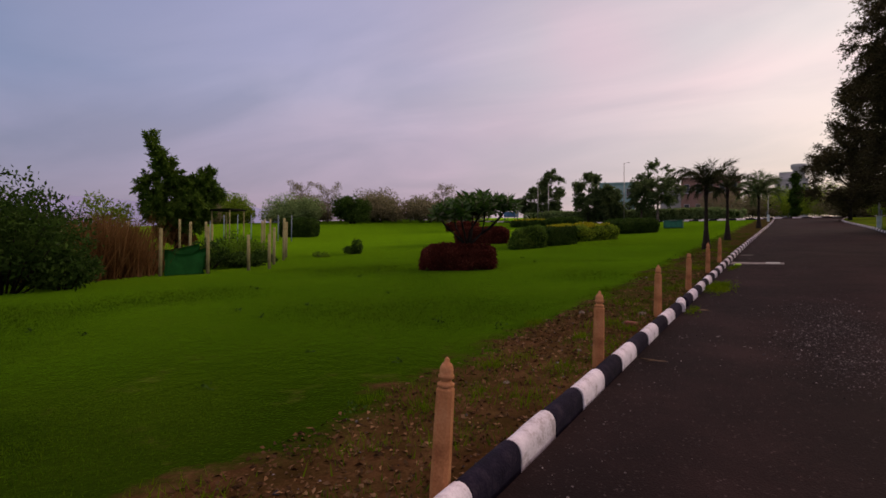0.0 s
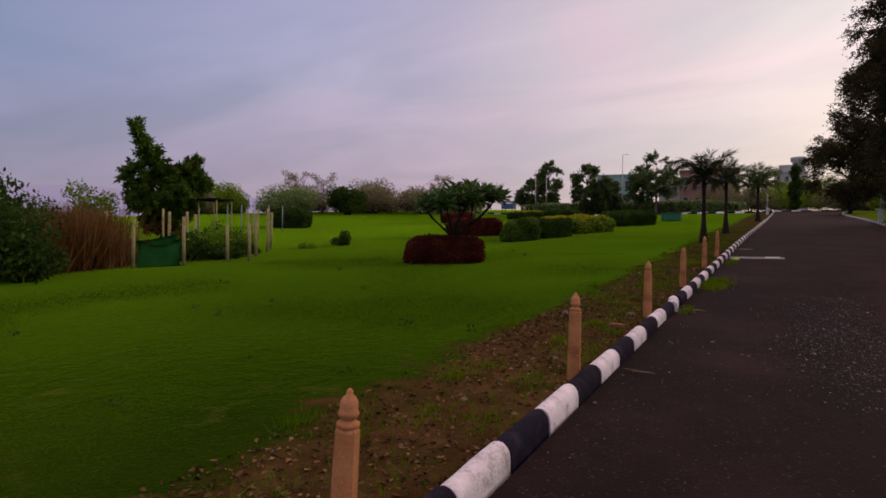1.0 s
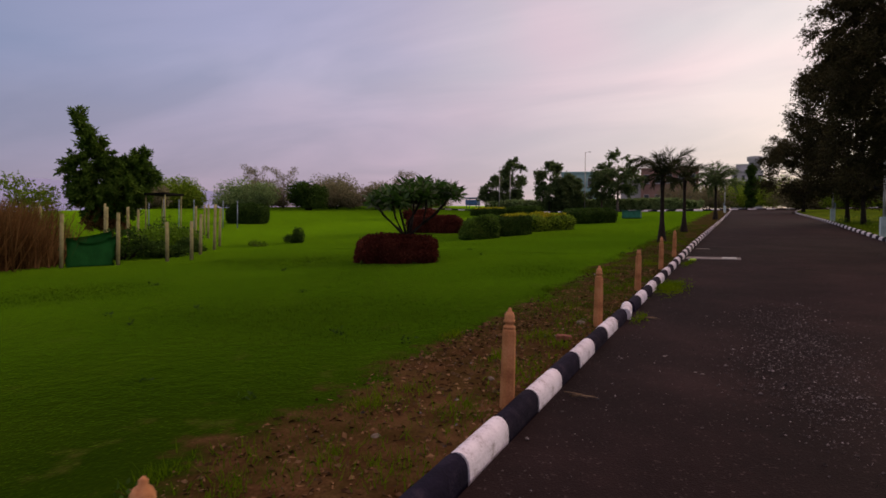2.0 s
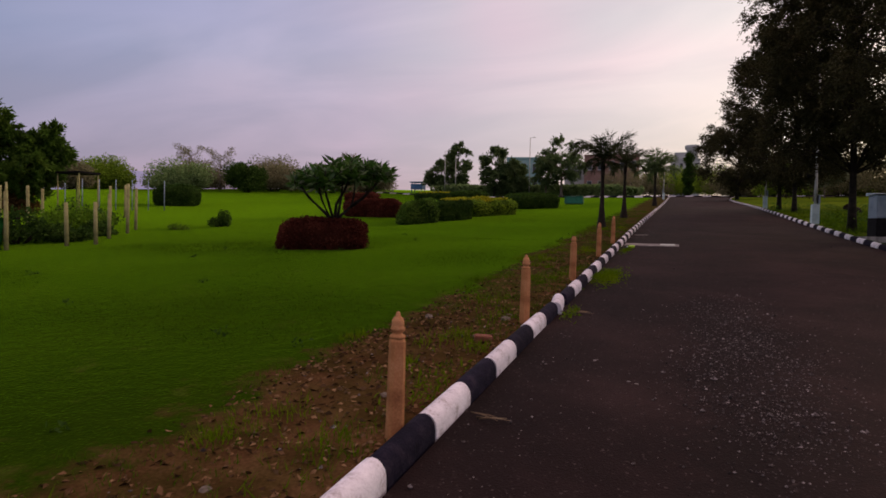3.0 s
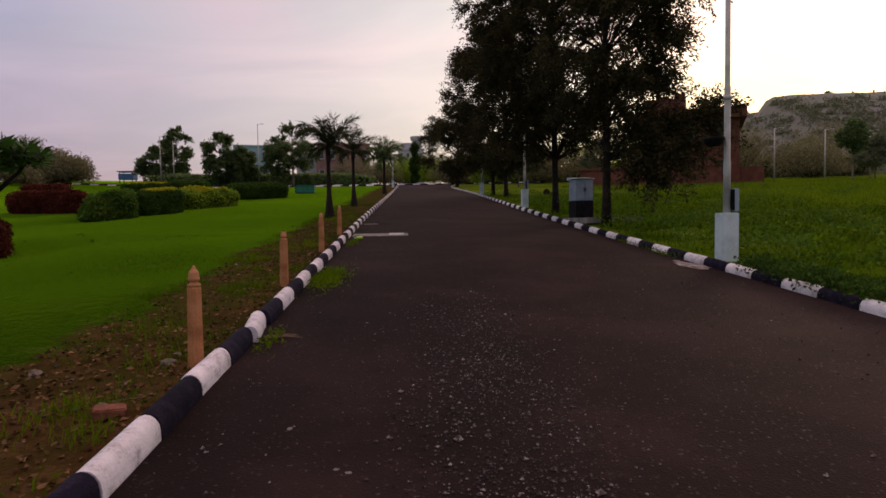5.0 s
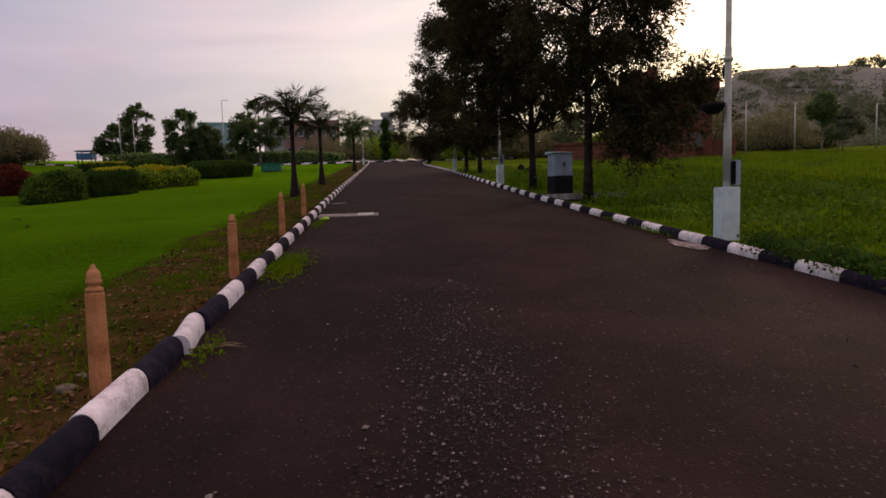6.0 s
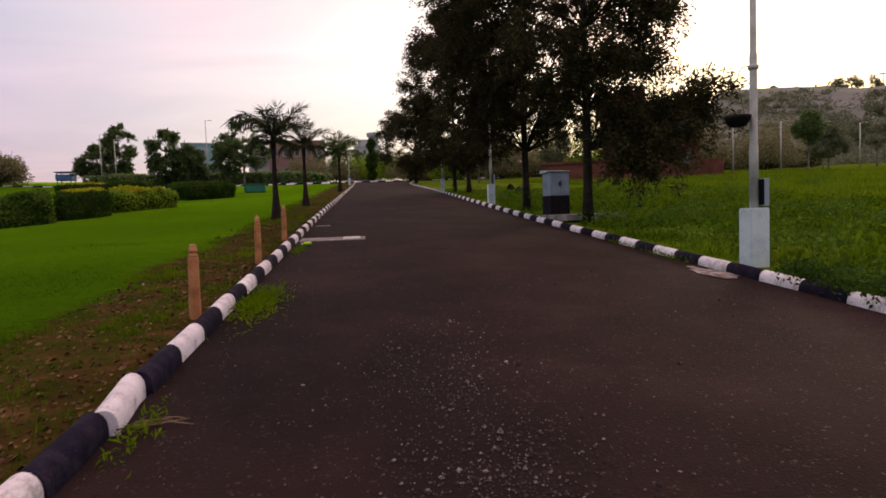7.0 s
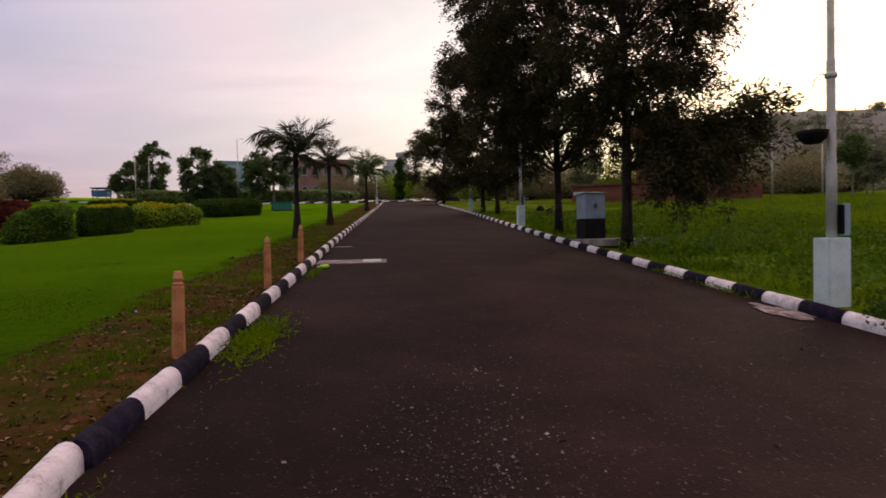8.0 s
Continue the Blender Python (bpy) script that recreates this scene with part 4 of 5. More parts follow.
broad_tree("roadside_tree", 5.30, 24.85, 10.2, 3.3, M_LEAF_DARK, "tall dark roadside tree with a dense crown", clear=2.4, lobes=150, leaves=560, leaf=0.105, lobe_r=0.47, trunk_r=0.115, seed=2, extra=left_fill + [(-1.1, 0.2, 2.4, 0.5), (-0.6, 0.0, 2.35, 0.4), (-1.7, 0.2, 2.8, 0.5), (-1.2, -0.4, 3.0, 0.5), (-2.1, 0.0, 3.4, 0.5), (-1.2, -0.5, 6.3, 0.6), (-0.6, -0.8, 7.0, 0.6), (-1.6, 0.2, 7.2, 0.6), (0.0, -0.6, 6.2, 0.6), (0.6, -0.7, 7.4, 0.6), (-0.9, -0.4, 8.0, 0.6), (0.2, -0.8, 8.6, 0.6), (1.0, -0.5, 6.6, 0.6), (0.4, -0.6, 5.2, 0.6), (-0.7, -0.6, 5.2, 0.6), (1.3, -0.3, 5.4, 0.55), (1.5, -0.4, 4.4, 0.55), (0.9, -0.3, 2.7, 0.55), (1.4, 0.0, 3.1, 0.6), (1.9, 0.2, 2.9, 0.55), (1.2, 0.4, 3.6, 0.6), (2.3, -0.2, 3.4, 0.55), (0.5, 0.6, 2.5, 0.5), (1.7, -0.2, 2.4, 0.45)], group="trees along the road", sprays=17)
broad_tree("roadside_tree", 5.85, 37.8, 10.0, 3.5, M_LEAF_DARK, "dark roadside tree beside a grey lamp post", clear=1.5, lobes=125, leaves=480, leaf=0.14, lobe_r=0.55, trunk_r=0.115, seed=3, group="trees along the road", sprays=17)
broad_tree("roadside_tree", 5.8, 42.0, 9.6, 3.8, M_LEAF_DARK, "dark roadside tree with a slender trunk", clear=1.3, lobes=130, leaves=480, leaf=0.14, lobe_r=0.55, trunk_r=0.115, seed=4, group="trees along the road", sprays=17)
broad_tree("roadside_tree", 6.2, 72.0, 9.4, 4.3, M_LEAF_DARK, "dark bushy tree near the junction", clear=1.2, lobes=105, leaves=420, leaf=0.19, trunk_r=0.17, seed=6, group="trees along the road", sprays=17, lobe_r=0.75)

# ---- lamp posts ----
def lamp_post(x, y, height=5.6, label="pale steel lamp post on a whitewashed concrete block"):
    t = empty("lamp_post", x, y, G(y) + 0.06)
    part("plinth", box(-0.125, -0.125, -0.10, 0.125, 0.125, 0.74, 0.012), M_BLUEWHITE, t, "pale blue limewashed concrete plinth")
    part("pole", lathe([(0.054, 0.73), (0.052, 1.5), (0.046, 1.52), (0.044, 2.6), (0.038, 2.62), (0.033, height)], 14), M_STEEL, t, smooth=True)
    b = part("switch_box", box(0.055, -0.10, 0.76, 0.14, 0.07, 1.10, 0.008), M_GREYBLUE, t)
    part("box_door", box(0.049, -0.107, 0.775, 0.066, 0.05, 1.085, 0.003), M_DARK, b, "dark open door of the switch box")
    part("clamp", lathe([(0.05, 2.42), (0.062, 2.43), (0.062, 2.47), (0.05, 2.48)], 12), M_STEEL, t, smooth=True)
    part("hook", tube([(-0.04, 0, 2.45), (-0.11, 0, 2.47), (-0.18, 0, 2.41), (-0.21, 0, 2.30)], [0.007, 0.006, 0.006, 0.005], 6), M_DARK, t, smooth=True)
    bm = bmesh.new()
    rings = []
    for r, z in ((0.02, 1.725), (0.08, 1.735), (0.125, 1.775), (0.15, 1.83), (0.158, 1.865), (0.146, 1.862), (0.12, 1.80), (0.03, 1.76)):
        rings.append([bm.verts.new((-0.21 + r * math.cos(k * math.pi / 8), r * math.sin(k * math.pi / 8), z)) for k in range(16)])
    for a, b in zip(rings, rings[1:]):
        for k in range(16):
            bm.faces.new((a[k], a[(k + 1) % 16], b[(k + 1) % 16], b[k]))
    bm.faces.new(rings[0][::-1])
    bm.faces.new(rings[-1])
    bowl = part("hanging_bowl", bm, M_DARK, t, "black hanging planter bowl", smooth=True)
    for k in range(3):
        a = 2.1 * k + 0.4
        part("wire", tube([(-0.21, 0, 2.30), (-0.21 + 0.152 * math.cos(a), 0.152 * math.sin(a), 1.865)], [0.0013, 0.0013], 4), M_DARK, bowl)
    return tagged(t, label, "lamp post", "lamp posts along the road")


post = lamp_post(5.04, 13.37)
copy_thing(post, pose(5.10, 28.9, G(28.9) + 0.06, 0, 0, 4))
copy_thing(post, pose(5.38, 44.6, G(44.6) + 0.06, 0, 0, -3))
lamp_post(-1.05, 77.0, 3.6, "short pale lamp post by the far lawn").rotation_euler = (0, 0, radians(184))

# utility cabinet on its slab
def cabinet(x, y):
    t = empty("utility_cabinet", x, y, G(y) + 0.09, 8)
    part("plinth", box(-0.31, -0.30, 0.0, 0.31, 0.30, 0.56, 0.01), M_DARK, t, "black painted plinth")
    part("body", box(-0.30, -0.29, 0.56, 0.30, 0.29, 1.24, 0.01), M_GREYBLUE, t)
    for s in (-1, 1):
        d = part("door", box(s * 0.15 - 0.14, -0.305, 0.60, s * 0.15 + 0.14, -0.292, 1.17, 0.004), M_GREYBLUE, t)
        part("handle", box(s * 0.03 - 0.01, -0.325, 0.85, s * 0.03 + 0.01, -0.307, 0.97, 0.004), M_DARK, d)
    bm = bmesh.new()
    v = [bm.verts.new(p) for p in ((-0.35, -0.36, 1.28), (0.35, -0.36, 1.27), (0.35, 0.36, 1.24), (-0.35, 0.36, 1.24), (-0.35, -0.36, 1.28), (0.35, -0.36, 1.27), (0.35, 0.36, 1.34), (-0.35, 0.36, 1.34))]
    for f in ((3, 2, 1, 0), (4, 5, 6, 7), (0, 1, 5, 4), (1, 2, 6, 5), (2, 3, 7, 6), (3, 0, 4, 7)):
        bm.faces.new([v[i] for i in f])
    part("roof", bm, M_BLUEWHITE, t, "pale sloping sheet roof")
    return tagged(t, "grey-blue utility cabinet on a black plinth", "cabinet")


cabinet(5.55, 22.6).scale = (0.9, 0.9, 0.92)
slab = empty("concrete_slab", 5.78, 21.3, G(21.8) + 0.05)
part("slab", box(-0.8, -1.1, -0.05, 0.75, 2.0, 0.105, 0.015), M_CONCRETE, slab)
tagged(slab, "cracked concrete slab under the cabinet", "slab")

# drain cover across the gutter, litter and stains on the road
dr = empty("drain_cover", -0.43, 19.3, G(19.3))
part("concrete_bed", box(-0.62, -0.30, -0.03, 0.72, 0.34, 0.014, 0.004), M_CONCRETE, dr)
part("lid", box(0.26, -0.22, 0.0, 0.62, 0.26, 0.026, 0.006), M_STEEL, dr, "worn steel lid")
dr.rotation_euler = (math.atan(0.07), 0, 0)
tagged(dr, "pale concrete drain cover set in the road", "drain cover")
st = empty("concrete_strip", -0.45, 22.7, G(22.7))
part("strip", box(-0.55, -0.10, -0.03, 0.15, 0.10, 0.006, 0.002), M_CONCRETE, st)
st.rotation_euler = (math.atan(0.072), 0, 0)
tagged(st, "thin concrete strip across the gutter", "strip")
bo = empty("plastic_bottle", -0.84, 18.3, G(18.3) + 0.045)
bm = lathe([(0.012, -0.13), (0.016, -0.11), (0.014, -0.10), (0.030, -0.06), (0.038, -0.03), (0.034, 0.0), (0.038, 0.04), (0.037, 0.11), (0.030, 0.125)], 14)
bmesh.ops.rotate(bm, cent=(0, 0, 0), matrix=Matrix.Rotation(radians(90), 3, "Y"), verts=bm.verts)
part("body", bm, M_LIME, bo, smooth=True)
bm = lathe([(0.016, -0.135), (0.017, -0.115)], 12)
bmesh.ops.rotate(bm, cent=(0, 0, 0), matrix=Matrix.Rotation(radians(90), 3, "Y"), verts=bm.verts)
part("cap", bm, M_BLUEWHITE, bo)
bo.rotation_euler = (0, 0, radians(52))
tagged(bo, "lime green plastic bottle lying by the kerb", "bottle")


def rough_stone(name, x, y, size, mat, label, category="stone", squash=0.6, seed=0, lift=0.0):
    bm = bmesh.new()
    bmesh.ops.create_icosphere(bm, subdivisions=2, radius=size)
    for v in bm.verts:
        k = 1 + 0.45 * noise.noise(v.co * (1.6 / size) + Vector((seed, seed * 2, 0)))
        v.co = Vector((v.co.x * k, v.co.y * k * 0.8, v.co.z * k * squash))
    ob = part(name, bm, mat)
    ob.matrix_basis = pose(x, y, land(x, y) + size * squash * 0.6 + lift, 0, 0, 40 * seed)
    return tagged(ob, label, category)


br = part("brick_fragment", box(-0.085, -0.05, -0.035, 0.085, 0.05, 0.035, 0.008), M_BRICKBAT)
br.matrix_basis = pose(-1.51, 8.11, land(-1.51, 8.11) + 0.055, 6, 4, 25)
tagged(br, "broken red brick lying on the bare earth", "brick")
for i, (px, py, ps) in enumerate(((-1.56, 9.12, 0.055), (-2.41, 8.95, 0.05), (-1.62, 8.25, 0.045), (-1.58, 9.35, 0.035), (-1.7, 6.4, 0.04), (-1.9, 4.9, 0.035))):
    rough_stone("loose_stone", px, py, ps, M_PALEBARK, "dusty loose stone on the bare earth", seed=i + 1, lift=0.02)
for i, (px, py) in enumerate(((-0.17, 10.34), (-0.08, 7.36), (-0.14, 7.40), (-0.45, 7.9), (1.97, 9.46), (1.56, 8.87), (0.35, 7.6), (0.9, 6.5), (2.6, 9.9), (1.2, 11.4))):
    rough_stone("road_chip", px, py, 0.018, M_CONCRETE, "pale stone chip lying on the asphalt", seed=i + 3, squash=0.4)


def twigs(x, y, n, spread, seed):
    rng = random.Random(seed)
    t = empty("dry_twig_heap", x, y, G(y) + 0.012)
    for _ in range(n):
        a, L = rng.uniform(-0.5, 0.5), rng.uniform(0.10, 0.26)
        p = Vector((rng.uniform(-spread, spread), rng.uniform(-spread, spread) * 0.6, rng.uniform(0.004, 0.02)))
        d = Vector((math.cos(a), math.sin(a), rng.uniform(-0.02, 0.05))) * L
        part("twig", tube([p - d * 0.5, p + Vector((0, 0.008, 0.004)), p + d * 0.5], [0.005, 0.004, 0.002], 5), M_TWIG, t, smooth=True)
    tagged(t, "small heap of dry twigs in the gutter", "twigs")


twigs(-0.86, 9.85, 9, 0.12, 1)
twigs(-1.5, 8.4, 6, 0.10, 2)
twigs(-0.9, 6.3, 4, 0.08, 3)
for px, py in ((9.2, 42.2), (8.4, 37.1)):
    rough_stone("dark_stump", px, py, 0.28, M_BARK, "dark low stump in the field grass", "stump", 0.9, 2)


def stain(name, x, y, rx, ry, mat, label):
    bm = bmesh.new()
    c = bm.verts.new((0, 0, 0.008))
    ring = []
    for i in range(28):
        a = 2 * math.pi * i / 28
        k = 1 + 0.08 * math.sin(7 * a + 3 * math.cos(3 * a)) + 0.5 * noise.noise((math.cos(a) * 1.5 + x, math.sin(a) * 1.5 + y, 3))
        ring.append(bm.verts.new((rx * k * math.cos(a), ry * k * math.sin(a), 0.002)))
    for i in range(28):
        bm.faces.new((c, ring[i], ring[(i + 1) % 28]))
    ob = part(name, bm, mat, smooth=True)
    ob.matrix_basis = pose(x, y, G(y) + 0.012, math.degrees(math.atan(0.07)), 0, 0)
    tagged(ob, label, "stain", kind="structure")


stain("whitewash_spill", 4.52, 13.45, 0.18, 0.44, M_SPILL, "dried whitewash spill beside the kerb")

# ---- fenced plot beyond the lawn ----
def fence_post(x, y, h, mat, tilt=0.0, r=0.055):
    t = empty("fence_post", x, y)
    bm = tube([(0, 0, -0.15), (0.01, 0, h * 0.5), (0, 0.01, h)], [r, r * 0.95, r * 0.85], 8)
    part("post", bm, mat, t, smooth=True)
    t.rotation_euler = (radians(tilt), radians(tilt * 0.6), 0)
    return tagged(t, "weathered pale fence post at the plot's edge", "fence post", "posts round the fenced plot")


for px, py, ph, tl in ((-16.1, 11.7, 1.5, 0), (-15.4, 12.85, 1.5, 1), (-15.15, 14.27, 1.2, 3), (-14.85, 14.9, 1.2, 2), (-16.2, 16.46, 1.4, -1), (-17.4, 18.2, 1.75, -2), (-18.9, 19.9, 1.6, -2),
                       (-17.2, 9.4, 1.5, 1), (-19.0, 15.0, 1.7, -1), (-20.3, 16.8, 1.7, 2), (-21.5, 21.0, 1.7, 0), (-23.5, 15.5, 1.8, 1), (-24.5, 24.5, 1.8, 0), (-27.5, 27.0, 1.8, -1), (-22.0, 18.5, 1.6, 0), (-19.8, 12.4, 1.6, 0), (-25.5, 19.5, 1.9, 1)):
    fence_post(px, py, ph, M_POST, tl)
for i in range(7):
    p = fence_post(-36.0 + 0.75 * i, 30.0 + 0.6 * i, 2.0, M_GREYBLUE, 0, 0.03)
    tagged(p, "thin grey fence post far across the lawn", "fence post", "posts of the far fence")


def netting(name, x0, y0, x1, y1, h, mat, label):
    """A sagging net between two posts, with thickness."""
    bm = bmesh.new()
    n, m = 14, 6
    g = []
    for i in range(n + 1):
        u = i / n
        px, py = x0 + (x1 - x0) * u, y0 + (y1 - y0) * u
        row = []
        for j in range(m + 1):
            w = j / m
            s = 0.10 * noise.noise((u * 4, w * 3, x0))
            row.append(bm.verts.new((px + s, py + s, land(px, py) + w * (h - 0.18 * math.sin(math.pi * u)))))
        g.append(row)
    for i in range(n):
        for j in range(m):
            bm.faces.new((g[i][j], g[i + 1][j], g[i + 1][j + 1], g[i][j + 1]))
    bmesh.ops.solidify(bm, geom=bm.faces[:], thickness=0.02)
    tagged(part(name, bm, mat, smooth=True), label, "netting")


netting("shade_netting", -16.05, 11.8, -15.45, 12.8, 0.85, M_NET, "green shade netting hung between fence posts")
netting("shade_netting", -19.0, 12.2, -16.6, 13.5, 0.95, M_NET, "green shade netting inside the plot")


def reeds(name, x, y, rx, ry, h, n, label):
    xy = np.column_stack([x + rx * RNG.normal(0, 0.5, n), y + ry * RNG.normal(0, 0.5, n)])
    ob = link(name, blade_mesh(name, xy, land_np(xy) - 0.03, h, 0.022, M_LEAF_DRY, 0.28), None)
    tagged(ob, label, "reeds", kind="stuff")


reeds("dry_reeds", -17.9, 11.0, 1.0, 1.3, 1.6, 4200, "dry brown reeds and tall grass in the plot")
reeds("dry_reeds", -18.8, 10.8, 1.2, 1.2, 1.8, 3600, "dry brown reeds behind the bushes")
shrub("large_bush", -15.9, 7.4, 2.1, 2.1, 3.2, M_LEAF_DEEP, "large dark overgrown bush at the plot's corner", n=9000, leaf=0.13, lumps=22, seed=3)
shrub("large_bush", -17.9, 6.4, 2.6, 2.6, 3.1, M_LEAF_DEEP, "large dark overgrown bush at the plot's corner", n=9000, leaf=0.14, lumps=22, seed=4)
shrub("large_bush", -19.2, 9.2, 1.8, 1.8, 2.7, M_LEAF_DEEP, "tall dark bush behind the dry reeds", n=6000, leaf=0.13, lumps=18, seed=6)
shrub("large_bush", -15.4, 8.5, 0.8, 0.8, 1.0, M_LEAF_DEEP, "dark low bush beside the fence", n=2600, leaf=0.12, lumps=12, seed=5)
for i, (px, py, pr, ph) in enumerate(((-17.2, 14.3, 1.0, 1.0), (-18.2, 16.2, 1.0, 1.1), (-16.6, 15.4, 0.7, 0.6), (-19.8, 18.3, 1.2, 1.2), (-17.6, 17.2, 0.6, 0.5), (-21.5, 14.0, 1.4, 1.5), (-22.6, 20.6, 1.4, 1.3))):
    shrub("garden_plant", px, py, pr, pr, ph, M_LEAF if i % 2 else M_LEAF_DEEP, "leafy green plant inside the fenced plot", n=1700, leaf=0.13, lumps=9, seed=20 + i)

# tall pruned tree inside the plot
fan = ((-1.72, 7.55, .16), (-1.66, 7.3, .2), (-1.55, 7.0, .26), (-1.45, 6.7, .28), (-1.3, 6.3, .36), (-1.15, 5.9, .42), (-0.95, 5.5, .5), (-0.7, 5.1, .55), (-0.5, 4.7, .6), (1.55, 5.2, .3), (1.45, 4.9, .4), (1.15, 4.75, .45), (1.05, 4.3, .55), (1.75, 4.45, .38),
       (2.2, 4.05, .28), (1.9, 3.75, .42), (-1.75, 4.75, .3), (-1.55, 4.4, .45), (-1.95, 4.0, .35), (-1.3, 3.8, .6), (-0.7, 3.9, .7), (0.0, 3.9, .65), (0.7, 3.7, .7), (1.4, 3.3, .55), (-1.5, 3.1, .5), (-0.8, 2.9, .7), (0.0, 2.8, .75), (0.8, 2.7, .6), (1.35, 2.5, .4),
       (-1.1, 2.3, .45), (-0.4, 2.0, .6), (0.4, 2.0, .55), (2.6, 3.9, .2), (0.25, 4.5, .4))
up_lobes = [(0.62 * (k * (0.72 if k > 0 else 1) + 0.2) + random.uniform(-.2, .2), 0.79 * (k * (0.72 if k > 0 else 1) + 0.2) + random.uniform(-.25, .25), 0.91 * z, 1.25 * r) for k, z, r in fan]
ragged = broad_tree("pruned_tree", -30.9, 23.5, 4.6, 1.6, M_LEAF_RAGGED, "tall ragged green tree with an upright top", clear=1.6, lobes=8, leaves=800, leaf=0.24, trunk_r=0.20, seed=11, extra=up_lobes, squeeze=0.95, sprays=9, lobe_r=0.6)
q = np.concatenate([blob_points(420, (0.62 * k, 0.79 * k, z), (0.55, 0.55, 0.5), 0.2) for k, z in ((-0.5, 1.5), (0.3, 1.5), (-0.2, 0.9), (0.5, 0.8), (-0.8, 1.0))])
link("dry_skirt", leaf_mesh("dry_skirt", q, 0.26, M_LEAF_DRY, aspect=0.3, up=-0.6), None, ragged, "withered brown leaves round the foot")
shrub("pale_shrub", -33.0, 20.5, 1.6, 1.6, 4.2, M_LEAF_BRIGHT, "pale green shrub behind the ragged tree", n=2600, leaf=0.2, lumps=12, seed=12)

# small open shelter
sh = empty("shelter", -28.2, 24.8)
part("roof", box(-1.3, -0.9, 2.35, 1.3, 0.9, 2.45, 0.02), M_DARK, sh, "dark flat sheet roof")
for sx in (-1.15, 1.15):
    for sy in (-0.75, 0.75):
        part("post", tube([(sx, sy, -0.1), (sx, sy, 2.36)], [0.05, 0.05], 8), M_POST, sh, smooth=True)
sh.scale = (0.65, 0.7, 1.0)
tagged(sh, "small open shelter with a dark flat roof", "shelter")

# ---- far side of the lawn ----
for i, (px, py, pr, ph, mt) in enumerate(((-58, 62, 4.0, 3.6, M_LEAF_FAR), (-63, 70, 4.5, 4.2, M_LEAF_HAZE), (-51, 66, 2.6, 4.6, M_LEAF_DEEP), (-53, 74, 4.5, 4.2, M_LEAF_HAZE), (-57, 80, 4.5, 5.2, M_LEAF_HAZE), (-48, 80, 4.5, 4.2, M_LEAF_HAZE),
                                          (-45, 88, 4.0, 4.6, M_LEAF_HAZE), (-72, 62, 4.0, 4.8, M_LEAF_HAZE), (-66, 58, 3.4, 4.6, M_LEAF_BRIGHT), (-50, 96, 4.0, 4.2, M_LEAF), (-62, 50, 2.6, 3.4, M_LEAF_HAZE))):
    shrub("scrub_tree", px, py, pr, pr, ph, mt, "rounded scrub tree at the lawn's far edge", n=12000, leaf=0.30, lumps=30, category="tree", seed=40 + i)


def bare_tree(x, y, h, seed):
    t = empty("thin_tree", x, y)
    rng = random.Random(seed)
    bm = tube([(0, 0, -0.1), (0.1, 0, h * 0.4), (0, 0.1, h * 0.9)], [0.14, 0.10, 0.03], 6)
    pts = []
    for i in range(22):
        a, z = rng.uniform(0, 6.28), h * rng.uniform(0.35, 0.9)
        L = h * rng.uniform(0.15, 0.35)
        q = (L * math.cos(a), L * math.sin(a), z + L * 0.7)
        tube([(0.05, 0.05, z), (q[0] * .5, q[1] * .5, z + L * .25), q], [0.04, 0.025, 0.01], 4, bm)
        pts.append(blob_points(60, q, (0.7, 0.7, 0.5), 0.1))
    part("branchwork", bm, M_PALEBARK, t, smooth=True)
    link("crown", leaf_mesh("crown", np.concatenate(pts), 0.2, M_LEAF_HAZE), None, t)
    tagged(t, "thin half-bare tree at the lawn's far edge", "tree")


for i, (px, py, ph) in enumerate(((-60, 66, 5.2), (-57, 68, 5.0), (-47, 84, 5.4))):
    bare_tree(px, py, ph, i)

broad_tree("dark_tree", -36.5, 106, 9.6, 1.9, M_LEAF_DUSK, "dense dark tree beyond the lawn", clear=1.2, lobes=46, leaves=500, leaf=0.30, seed=21, lobe_r=0.8, sprays=11)
broad_tree("dark_tree", -39.0, 104, 5.6, 2.6, M_LEAF_DUSK, "lower dark tree beside a taller one", clear=1.0, lobes=46, leaves=500, leaf=0.30, seed=22, lobe_r=0.75, sprays=11)
broad_tree("green_tree", -27.5, 98.5, 8.0, 2.5, M_LEAF_DUSK, "rounded green tree beyond the lawn", clear=1.0, lobes=46, leaves=500, leaf=0.30, seed=23, lobe_r=0.8, sprays=11)
broad_tree("green_tree", -24.6, 100, 5.6, 2.6, M_LEAF_DUSK, "lower green tree beyond the lawn", clear=0.8, lobes=46, leaves=500, leaf=0.30, seed=24, lobe_r=0.75, sprays=11)
broad_tree("forked_tree", -16.2, 96, 9.2, 3.6, M_LEAF_DUSK, "open green tree with pale forked trunks", clear=2.6, lobes=44, leaves=420, leaf=0.30, barkmat=M_PALEBARK, trunk_r=0.2, seed=25, lobe_r=0.8, sprays=11)
broad_tree("forked_tree", -18.8, 97, 6.4, 2.2, M_LEAF_DUSK, "green tree beside the cross road", clear=2.0, lobes=30, leaves=420, leaf=0.30, barkmat=M_PALEBARK, trunk_r=0.16, seed=26, lobe_r=0.75, sprays=11)
broad_tree("columnar_tree", 2.1, 104, 6.8, 0.65, M_LEAF_DEEP, "narrow columnar cypress beyond the junction", clear=0.2, lobes=46, leaves=130, leaf=0.28, seed=27, lobe_r=0.5)
